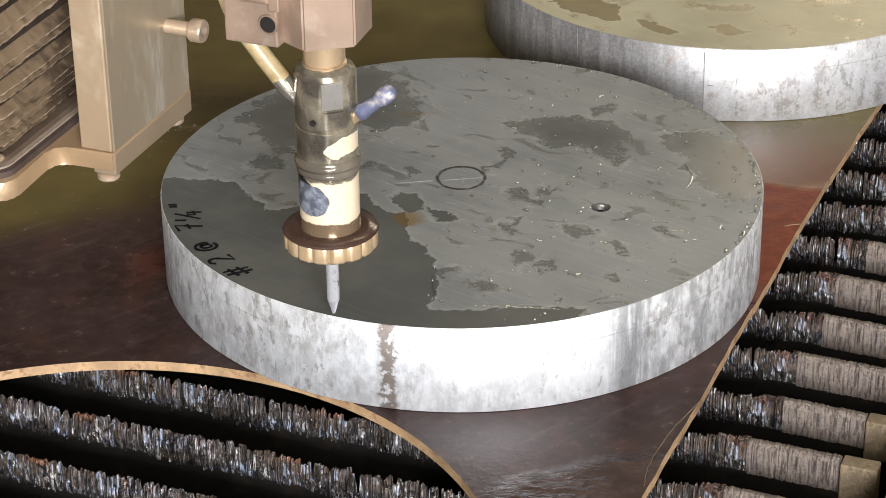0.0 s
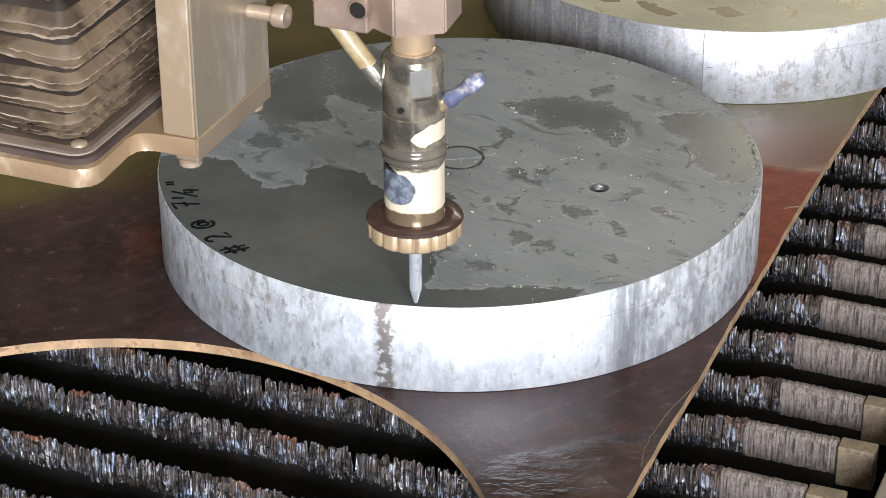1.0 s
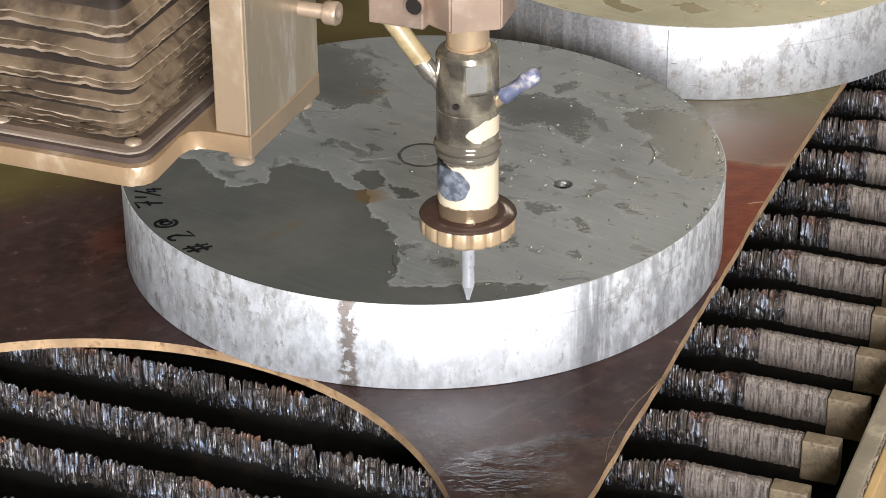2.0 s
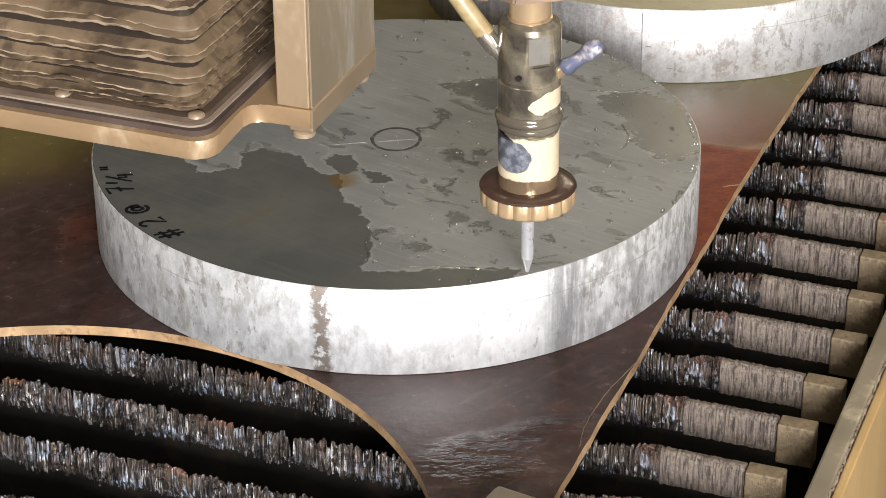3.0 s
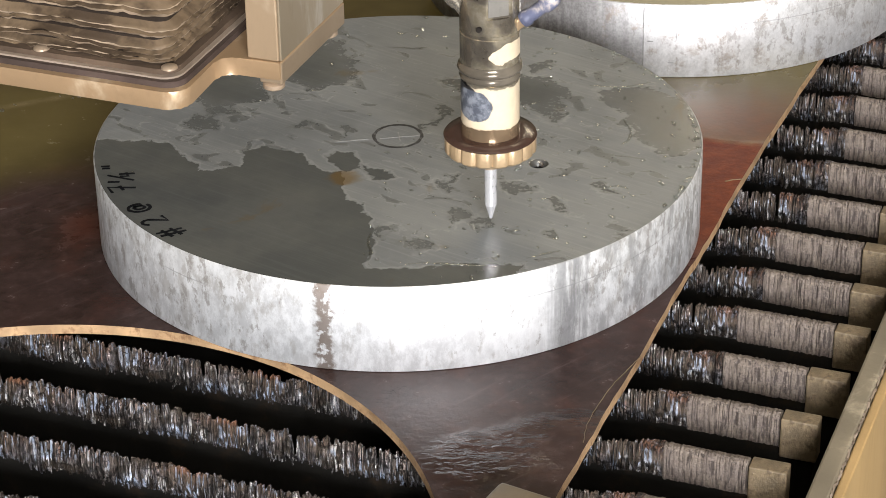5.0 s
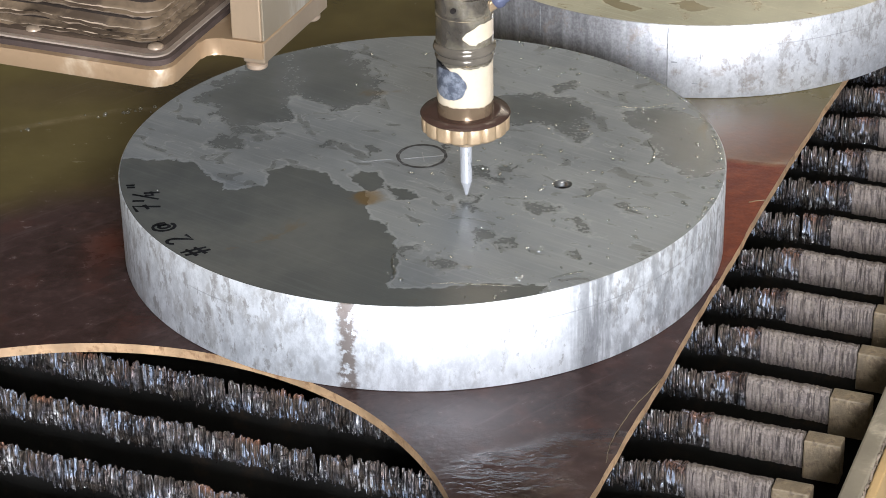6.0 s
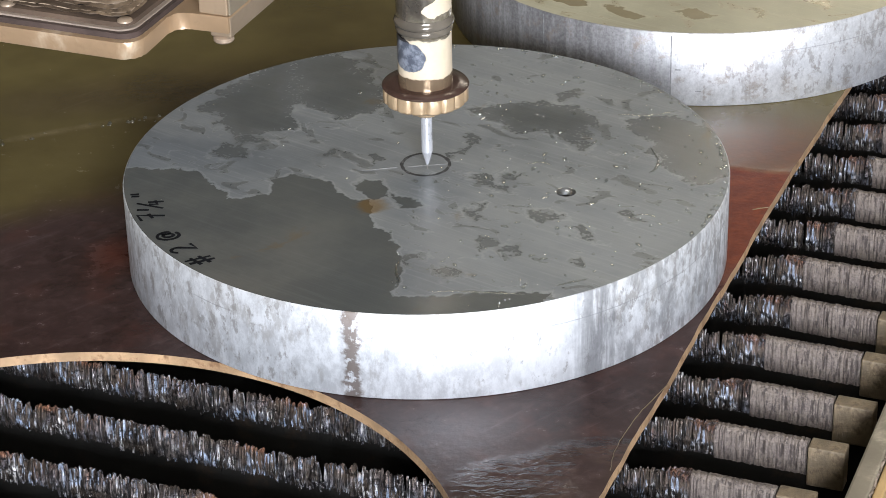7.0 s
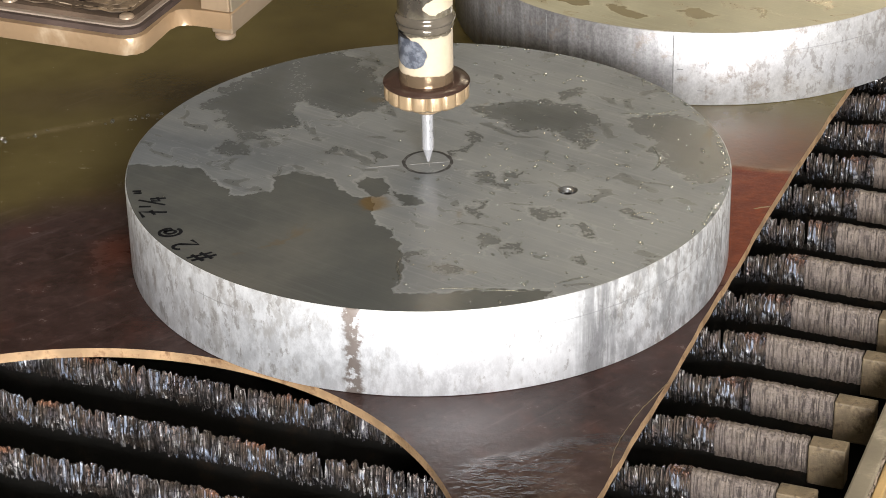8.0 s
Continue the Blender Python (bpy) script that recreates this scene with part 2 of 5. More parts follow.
def plate_steel():
    m = Mat("wet_plate_steel")
    w = warped(m, 9.0, 0.06)
    xs, ws = m.axis(), m.axis(w)
    cloud, fine = m.noise(9.0, 5.0, 0.65), m.noise(85.0, 6.0, 0.7)
    scuff = m.noise(16.0, 6.0, 0.7, vec=m.scaled(0.8, 9.0, 1.0, -40.0))
    col = m.mix(m.ramp(cloud, 0.35, 0.7), (0.022, 0.012, 0.010), (0.042, 0.025, 0.022))
    col = m.mix(m.ramp(fine, 0.46, 0.72, 0.0, 0.4), col, (0.075, 0.048, 0.044))
    col = m.mix(m.ramp(scuff, 0.55, 0.75, 0.0, 0.4), col, (0.105, 0.075, 0.072))
    col = m.mix(m.ramp(m.noise(24.0, 4.0, 0.6), 0.5, 0.75, 0.0, 0.4), col, (0.075, 0.028, 0.019))
    # red rust between and beside the two blanks
    red = m.most([m.blob(0.245, 0.055, 0.17, 0.13, 68, w), m.math("MULTIPLY", m.blob(-0.196, -0.01, 0.05, 0.026, 70, w), 0.2)])
    redcol = m.mix(m.ramp(fine, 0.35, 0.7), (0.095, 0.017, 0.006), (0.160, 0.035, 0.012))
    col = m.mix(m.math("MULTIPLY", m.ramp(red, 0.0, 0.45), 0.9), col, redcol)
    # murky abrasive slurry standing on the far half
    rise = m.math("MULTIPLY", m.math("MINIMUM", m.math("ADD", xs[0], 0.206), 0.0), 0.38)
    edge = m.math("ADD", m.math("SUBTRACT", 0.189, m.math("MULTIPLY", m.math("MAXIMUM", m.math("ADD", xs[0], 0.1), 0.0), 0.30)), rise)
    over = m.math("SUBTRACT", m.math("ADD", m.math("MULTIPLY", xs[1], 0.75), m.math("MULTIPLY", ws[1], 0.25)), edge)
    pool = m.ramp(over, -0.002, 0.004)
    deep = m.ramp(over, 0.0, 0.17)
    film = m.mix(m.ramp(m.noise(12.0, 3.0, 0.5), 0.3, 0.7), (0.078, 0.060, 0.019), (0.114, 0.090, 0.031))
    col = m.mix(m.math("MULTIPLY", pool, m.ramp(deep, 0.0, 0.75, 0.40, 0.95)), col, film)
    thin = m.ramp(m.blob(-0.34, 0.115, 0.30, 0.115, 14, w), 0.0, 0.55)
    col = m.mix(m.math("MULTIPLY", thin, 0.8), col, film)
    # pale scum line where the slurry ends
    scum = m.math("MULTIPLY", m.ramp(m.math("ABSOLUTE", over), 0.0, 0.0065, 1.0, 0.0), m.ramp(m.noise(32.0, 5.0, 0.7), 0.36, 0.66))
    col = m.mix(m.math("MULTIPLY", scum, 0.5), col, (0.21, 0.165, 0.09))
    rusty = m.ramp(red, 0.0, 0.45)
    rough = m.math("ADD", m.math("ADD", m.ramp(pool, 0.0, 1.0, 0.17, 0.16), m.math("MULTIPLY", rusty, 0.12)), m.math("MULTIPLY", fine, 0.16))
    ripple = m.math("MULTIPLY", m.noise(62.0, 3.0, 0.55, vec=m.scaled(1.0, 2.4, 1.0, 6.0), distort=0.35), m.math("MULTIPLY", m.ramp(m.blob(0.068, -0.260, 0.068, 0.034, 10, w), 0.0, 0.4), m.ramp(m.noise(14.0, 2.0), 0.35, 0.55)))
    return m.done(col, rough, 0.0, m.math("ADD", m.math("MULTIPLY", fine, m.ramp(pool, 0.0, 1.0, 0.6, 0.12)), m.math("ADD", m.math("MULTIPLY", m.noise(260.0), 0.2), m.math("MULTIPLY", ripple, 7.0))), 0.0014, 0.4, Specular_IOR_Level=m.math("MULTIPLY", m.ramp(pool, 0.0, 1.0, 0.17, 0.40), m.math("MAXIMUM", m.ramp(rusty, 0.0, 1.0, 1.0, 0.35), pool)))


def plain(name, colour, rough, metal=0.0, grain=60.0, vary=0.25, relief=0.3, tint=None, tint_at=0.62, stretch=(1, 1, 1), depth=0.0006):
    """A surface with cloudiness and grain about one base colour, stained with tint."""
    m = Mat(name)
    v = m.scaled(*stretch)
    a, b = m.noise(grain * 0.25, 4.0, 0.6, vec=v), m.noise(grain * 2.0, 5.0, 0.65, vec=v)
    lo, hi = tuple(c * (1 - vary) for c in colour), tuple(min(1.0, c * (1 + vary)) for c in colour)
    col = m.mix(m.ramp(a, 0.3, 0.7), lo, hi)
    col = m.mix(m.ramp(b, 0.5, 0.8, 0.0, 0.4), col, tuple(c * 0.6 for c in colour))
    if tint:
        col = m.mix(m.ramp(m.noise(grain * 0.5, 5.0, 0.65, vec=v, distort=0.3), tint_at - 0.08, tint_at + 0.08, 0.0, 0.8), col, tint)
    return m.done(col, m.math("ADD", rough - 0.06, m.math("MULTIPLY", b, 0.12)), metal, m.math("ADD", a, b), depth, relief)


def comb_steel(name):
    m = Mat(name)
    isle = m.t.nodes.new("ShaderNodeNewGeometry").outputs["Random Per Island"]
    xs = m.axis()
    n = m.noise(430.0, 5.0, 0.7, vec=m.scaled(1.0, 1.0, 0.16))
    pits = m.noise(240.0, 5.0, 0.72, vec=m.scaled(1.0, 1.0, 0.6))
    spots = m.noise(48.0, 4.0, 0.6)
    fresh = m.ramp(m.noise(26.0, 4.0, 0.6), 0.38, 0.58)
    fine = m.noise(900.0, 4.0, 0.7, vec=m.scaled(1.0, 1.0, 0.22))
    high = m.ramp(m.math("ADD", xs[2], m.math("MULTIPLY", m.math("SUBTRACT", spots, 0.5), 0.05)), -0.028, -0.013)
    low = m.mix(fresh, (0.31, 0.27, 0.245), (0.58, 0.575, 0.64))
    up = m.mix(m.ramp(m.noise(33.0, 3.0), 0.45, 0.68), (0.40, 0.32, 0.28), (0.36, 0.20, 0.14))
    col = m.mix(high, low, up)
    col = m.mix(m.ramp(isle, 0.0, 0.9, 0.92, 0.0), col, (0.030, 0.025, 0.023))
    col = m.mix(m.ramp(fine, 0.45, 0.55, 0.85, 0.0), col, (0.020, 0.017, 0.016))
    col = m.mix(m.ramp(n, 0.43, 0.54, 0.8, 0.0), col, (0.016, 0.013, 0.012))
    col = m.mix(m.ramp(pits, 0.55, 0.62, 0.0, 0.9), col, (0.012, 0.010, 0.009))
    # matte olive crust in patches, left out where the jet ran last
    crust = m.ramp(m.noise(30.0, 5.0, 0.62, distort=0.7), 0.47, 0.56)
    col = m.mix(m.math("MULTIPLY", crust, 0.6), col, m.mix(m.ramp(pits, 0.42, 0.58), (0.135, 0.100, 0.072), (0.050, 0.040, 0.030)))
    # glints of reflected daylight painted as pale ribs, mostly low down
    glint = m.math("MULTIPLY", m.ramp(m.noise(560.0, 3.0, 0.55, vec=m.scaled(1.0, 1.0, 0.16)), 0.53, 0.57), m.ramp(m.noise(60.0, 4.0, 0.6), 0.42, 0.56))
    glint = m.math("MULTIPLY", glint, m.ramp(high, 0.0, 1.0, 1.0, 0.45))
    col = m.mix(glint, col, m.mix(m.ramp(spots, 0.42, 0.56), (0.90, 0.86, 0.84), (0.66, 0.78, 1.0)))
    # burnt-orange tips here and there
    tips = m.math("MULTIPLY", m.ramp(xs[2], -0.0155, -0.0120), m.ramp(m.noise(17.0, 3.0, 0.5), 0.57, 0.66))
    col = m.mix(m.math("MULTIPLY", tips, 0.6), col, (0.38, 0.17, 0.09))
    crack = m.ramp(m.math("ABSOLUTE", m.math("SUBTRACT", m.noise(42.0, 4.0, 0.6, distort=0.9), 0.5)), 0.006, 0.016, 0.9, 0.0)
    col = m.mix(crack, col, (0.010, 0.008, 0.007))
    # ribs turn dark brown towards their lower ends
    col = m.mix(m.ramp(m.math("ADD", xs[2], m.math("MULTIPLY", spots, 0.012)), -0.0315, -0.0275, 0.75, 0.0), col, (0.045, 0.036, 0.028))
    return m.done(col, m.ramp(n, 0.3, 0.7, 0.40, 0.12), m.ramp(high, 0.0, 1.0, 0.7, 0.45), m.math("ADD", m.math("ADD", n, m.math("MULTIPLY", fine, 0.6)), pits), 0.0024, 0.85)


def crust_steel():
    """Granular brown-grey crust over faint upright ribs."""
    m = Mat("crusted_slat_steel")
    g = m.noise(700.0, 4.0, 0.7)
    rib = m.noise(620.0, 4.0, 0.65, vec=m.scaled(1.0, 1.0, 0.12))
    cloud = m.noise(70.0, 4.0, 0.6)
    col = m.mix(m.ramp(cloud, 0.35, 0.65), (0.128, 0.102, 0.090), (0.180, 0.145, 0.117))
    col = m.mix(m.ramp(g, 0.46, 0.60, 0.0, 0.55), col, (0.215, 0.178, 0.145))
    col = m.mix(m.ramp(g, 0.44, 0.34, 0.0, 0.6), col, (0.06, 0.046, 0.038))
    col = m.mix(m.ramp(rib, 0.50, 0.40, 0.0, 0.85), col, (0.040, 0.030, 0.026))
    return m.done(col, m.ramp(g, 0.3, 0.7, 0.62, 0.38), 0.2, m.math("ADD", m.math("MULTIPLY", rib, 0.8), g), 0.0014, 0.9)


# films of water: thick ones, thin ones, and small spots as ellipses
NEAR_FILMS = [[(-0.17, -0.179), (-0.106, -0.181), (-0.117, -0.041), (-0.142, -0.003), (-0.151, 0.003), (-0.190, 0.002), (-0.195, -0.021)],
              [(-0.107, -0.193), (-0.08, -0.194), (-0.087, -0.037), (-0.120, -0.042)],
              [(-0.092, -0.194), (-0.029, -0.196), (-0.032, -0.045), (-0.095, -0.045)],
              [(-0.093, -0.060), (-0.038, -0.053), (-0.066, -0.014), (-0.080, -0.009), (-0.093, -0.014)],
              [(-0.034, -0.196), (-0.018, -0.197), (-0.017, -0.108), (-0.035, -0.070)],
              [(-0.02, -0.209), (0.067, -0.212), (0.069, -0.163), (0.055, -0.156), (0.02, -0.160), (-0.02, -0.161)],
              [(-0.037, -0.036), (-0.030, -0.048), (-0.021, -0.043), (-0.029, -0.018), (-0.036, -0.014), (-0.043, -0.024)],
              [(-0.019, -0.054), (-0.004, -0.053), (-0.012, -0.042), (-0.022, -0.036)]]
NEAR_THIN = [[(0.029, -0.115), (0.044, -0.110), (0.036, -0.090), (0.026, -0.097)],
             [(0.083, -0.137), (0.090, -0.132), (0.087, -0.117), (0.077, -0.127)],
             [(-0.137, 0.068), (-0.123, 0.044), (-0.083, 0.053), (-0.088, 0.167), (-0.122, 0.136), (-0.147, 0.092)],
             [(-0.086, 0.055), (-0.06, 0.067), (-0.041, 0.045), (-0.024, 0.091), (-0.034, 0.128), (-0.06, 0.176), (-0.092, 0.165)],
             [(-0.134, 0.015), (-0.114, 0.010), (-0.112, 0.034), (-0.126, 0.036)],
             [(-0.112, 0.032), (-0.096, 0.038), (-0.111, 0.048), (-0.127, 0.043)],
             [(0.049, 0.046), (0.098, 0.032), (0.111, 0.065), (0.075, 0.091), (0.025, 0.082)],
             [(0.089, 0.021), (0.096, 0.017), (0.106, 0.051), (0.081, 0.040)],
             [(0.143, -0.007), (0.159, -0.034), (0.195, -0.022), (0.180, 0.048), (0.157, 0.065), (0.126, 0.062)],
             [(0.048, -0.117), (0.059, -0.110), (0.056, -0.101), (0.041, -0.113)],
             [(0.033, -0.027), (0.052, -0.035), (0.037, -0.013), (0.025, -0.012)],
             [(0.091, -0.100), (0.099, -0.103), (0.090, -0.085), (0.081, -0.085)],
             [(-0.017, -0.127), (0.002, -0.122), (-0.004, -0.112), (-0.020, -0.116)],
             [(0.026, -0.077), (0.032, -0.070), (0.030, -0.052), (0.025, -0.050)],
             [(0.017, 0.008), (0.037, 0.040), (0.032, 0.046), (0.011, 0.008)],
             [(0.062, -0.076), (0.078, -0.076), (0.071, -0.059), (0.059, -0.064)],
             [(0.083, 0.089), (0.102, 0.095), (0.094, 0.107), (0.078, 0.102)],
             [(-0.035, -0.001), (-0.027, 0.007), (-0.034, 0.019), (-0.043, 0.015)]]
NEAR_SPOTS = [(0.010, -0.134, 0.010, 0.005, -30), (0.120, -0.072, 0.012, 0.005, -35), (-0.060, 0.020, 0.010, 0.005, 10), (0.055, -0.015, 0.010, 0.004, 20)]
FAR_FILMS = [[(-0.1053, -0.132), (-0.0883, -0.134), (-0.0863, -0.106), (-0.1153, -0.080), (-0.1403, -0.095)],
             [(-0.0673, -0.153), (-0.0583, -0.158), (-0.0483, -0.155), (-0.0633, -0.132), (-0.0763, -0.130)],
             [(-0.0163, -0.160), (0.0007, -0.155), (-0.0153, -0.141), (-0.0343, -0.143)]]
FAR_THIN = [[(0.0767, -0.149), (0.0847, -0.142), (0.0697, -0.126), (0.0607, -0.127)], [(0.0257, -0.154), (0.0377, -0.155), (0.0277, -0.142), (0.0167, -0.140)],
            [(-0.04, -0.11), (0.0, -0.118), (0.01, -0.108), (-0.03, -0.10)]]
FAR_SPOTS = [(0.06, -0.10, 0.022, 0.006, 8), (0.0, -0.07, 0.03, 0.008, 20)]
M_TOP, M_TOP_FAR = steel_top("wet_blank_top", NEAR_FILMS, NEAR_THIN, NEAR_SPOTS, False), steel_top("far_blank_top", FAR_FILMS, FAR_THIN, FAR_SPOTS, True)
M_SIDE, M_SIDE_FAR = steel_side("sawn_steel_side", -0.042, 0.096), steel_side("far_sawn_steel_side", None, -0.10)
M_PLATE = plate_steel()
M_EDGE = plain("cut_plate_edge", (0.37, 0.24, 0.13), 0.5, 0.1, 220.0, 0.3, 0.5, (0.15, 0.075, 0.035), 0.58)
# Slat bars near black: shade from neighbouring slats put into their colour.
M_COMB, M_SLATSHADE = comb_steel("jet_scored_steel"), plain("slat_steel", (0.007, 0.0065, 0.0055), 0.85, 0.0, 90.0, 0.35, 0.6, (0.02, 0.013, 0.008))
M_SLATSHADE.node_tree.nodes["Principled BSDF"].inputs["Specular IOR Level"].default_value = 0.1
M_SLATEND = crust_steel()
M_ENDBLOCK = plain("slurry_coated_block", (0.135, 0.10, 0.058), 0.6, 0.0, 260.0, 0.45, 0.7, (0.055, 0.036, 0.02), 0.56, depth=0.001)
M_HOLD = plain("olive_coated_steel", (0.13, 0.095, 0.05), 0.5, 0.1, 60.0, 0.3, 0.3, (0.2, 0.15, 0.08))
M_RAILTOP = plain("slurry_grey_rail", (0.17, 0.142, 0.098), 0.7, 0.0, 60.0, 0.2, 0.4, (0.36, 0.31, 0.22))
M_RAILSIDE = plain("ochre_tank_side", (0.33, 0.215, 0.09), 0.55, 0.0, 30.0, 0.25, 0.3, (0.24, 0.15, 0.06), 0.62, (1, 1, 0.2))
M_INK = plain("black_marker_ink", (0.008, 0.008, 0.009), 0.95, 0.0, 300.0, 0.3, 0.1)
M_INK.node_tree.nodes["Principled BSDF"].inputs["Specular IOR Level"].default_value = 0.05
M_SCRATCH = plain("scratched_steel", (0.36, 0.36, 0.35), 0.35, 0.5, 300.0, 0.4, 0.2, (0.2, 0.2, 0.2), 0.5)
M_RINGINK = plain("washed_marker_ink", (0.014, 0.014, 0.015), 0.6, 0.0, 500.0, 0.4, 0.1, (0.11, 0.11, 0.11), 0.6)
M_TUBE = plain("ground_carbide", (0.93, 0.93, 0.95), 0.22, 0.70, 420.0, 0.05, 0.05, (0.03, 0.03, 0.035), 0.60, (1, 1, 0.6))
M_TIP = plain("ground_carbide_tip", (0.80, 0.80, 0.82), 0.25, 0.7, 300.0, 0.1, 0.1)
M_BRASS = plain("worn_brass", (0.46, 0.33, 0.195), 0.36, 0.4, 140.0, 0.25, 0.3, (0.75, 0.62, 0.45), 0.64)
M_RUBBER = plain("wet_brown_rubber", (0.045, 0.024, 0.018), 0.2, 0.0, 120.0, 0.3, 0.1)
M_COPPER = plain("stained_copper_neck", (0.47, 0.34, 0.21), 0.3, 0.55, 120.0, 0.2, 0.2, (0.25, 0.16, 0.1))
M_SEAL = plain("dark_wet_seal", (0.22, 0.19, 0.15), 0.14, 0.6, 120.0, 0.3, 0.1)
M_FLAT = plain("polished_flat", (0.30, 0.285, 0.26), 0.20, 0.6, 160.0, 0.12, 0.1)
M_BORE = plain("bright_bore_wall", (0.50, 0.52, 0.57), 0.18, 1.0, 60.0, 0.2, 0.1)
M_BLOCK = plain("stained_block_steel", (0.29, 0.205, 0.15), 0.42, 0.4, 70.0, 0.25, 0.3, (0.40, 0.32, 0.25))
# Near black: the shade inside holes put into the colour.
M_HOLESHADE = plain("hole_shade", (0.02, 0.017, 0.015), 0.8)
M_HOLESHADE.node_tree.nodes["Principled BSDF"].inputs["Specular IOR Level"].default_value = 0.05
M_HOSE = plain("yellowed_hose", (0.34, 0.26, 0.14), 0.35, 0.0, 80.0, 0.12, 0.1, (0.24, 0.17, 0.075))
M_NICKEL = plain("bright_ferrule", (0.72, 0.66, 0.56), 0.2, 0.9, 140.0, 0.1, 0.1)
M_BLUE = plain("blue_scuffed_plug", (0.115, 0.125, 0.19), 0.32, 0.1, 150.0, 0.3, 0.3, (0.60, 0.53, 0.46), 0.585)
M_TAN = plain("tan_stained_aluminium", (0.38, 0.275, 0.175), 0.38, 0.35, 40.0, 0.12, 0.12, (0.58, 0.48, 0.36), 0.6, (1, 1, 0.4))
M_ALU = plain("brushed_aluminium", (0.34, 0.275, 0.19), 0.36, 0.5, 50.0, 0.08, 0.1, (0.54, 0.5, 0.44), 0.62, (1, 1, 0.3))
M_FOOT = plain("dull_foot_aluminium", (0.30, 0.225, 0.15), 0.38, 0.4, 45.0, 0.12, 0.15, (0.42, 0.36, 0.28))
M_FLANGE = plain("anodised_flange", (0.33, 0.22, 0.125), 0.33, 0.3, 45.0, 0.14, 0.15, (0.58, 0.46, 0.32))
M_GASKET = plain("grimy_gasket", (0.055, 0.038, 0.031), 0.78, 0.0, 90.0, 0.3, 0.3)
M_PLATEN = plain("grimy_clamp_plate", (0.078, 0.053, 0.036), 0.78, 0.0, 90.0, 0.35, 0.3)
M_STRIP = plain("pale_clamp_strip", (0.29, 0.23, 0.18), 0.4, 0.2, 80.0, 0.15, 0.2, (0.3, 0.22, 0.16))
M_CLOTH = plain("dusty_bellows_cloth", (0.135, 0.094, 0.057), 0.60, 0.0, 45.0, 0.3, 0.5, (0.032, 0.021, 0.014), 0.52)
# Dark cloth that paints in the shade under the hems.
M_CLOTHSHADE = plain("shaded_fold_cloth", (0.030, 0.021, 0.015), 0.7, 0.0, 120.0, 0.4, 0.5)
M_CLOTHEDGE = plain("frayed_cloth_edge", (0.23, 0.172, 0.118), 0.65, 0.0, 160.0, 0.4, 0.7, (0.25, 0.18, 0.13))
for cloth in (M_CLOTH, M_CLOTHSHADE, M_CLOTHEDGE, M_GASKET, M_PLATEN):
    cloth.node_tree.nodes["Principled BSDF"].inputs["Specular IOR Level"].default_value = 0.2
M_BOLT = plain("coated_bolt", (0.36, 0.27, 0.19), 0.4, 0.4, 160.0, 0.2, 0.2)
M_WATER = plain("black_tank_water", (0.006, 0.006, 0.005), 0.15, 0.0, 30.0, 0.3, 0.1)
M_WALL = plain("painted_shop_wall", (0.27, 0.25, 0.20), 0.8, 0.0, 3.0, 0.15, 0.1)
M_CEIL = plain("shop_ceiling_paint", (0.42, 0.40, 0.34), 0.8, 0.0, 3.0, 0.1, 0.1)
M_FLOOR = plain("shop_concrete", (0.22, 0.21, 0.19), 0.7, 0.0, 8.0, 0.25, 0.3)
M_BLACK = plain("black_lamp_housing", (0.03, 0.03, 0.032), 0.5)


def glow(name, colour, strength):
    m = Mat(name)
    return m.done(colour, 0.5, 0.0, Emission_Color=colour, Emission_Strength=strength)


M_LED = glow("led_face", (1.0, 0.97, 0.93), 30.0)
M_PANEL = glow("light_panel", (1.0, 0.86, 0.62), 4.0)


def droplet_water():
    """Clear water: mostly see-through, with a mirror-like skin."""
    m = Mat("clear_water")
    gloss = m.n("ShaderNodeBsdfGlossy", Color=(0.95, 0.97, 1.0), Roughness=0.10)
    clear = m.n("ShaderNodeBsdfTransparent", Color=(0.93, 0.94, 0.93))
    mix = m.n("ShaderNodeMixShader", Fac=0.22)
    m.put(mix.inputs[1], clear.outputs[0])
    m.put(mix.inputs[2], gloss.outputs[0])
    m.put(m.t.nodes["Material Output"].inputs["Surface"], mix.outputs[0])
    return m.m


M_DROP = droplet_water()


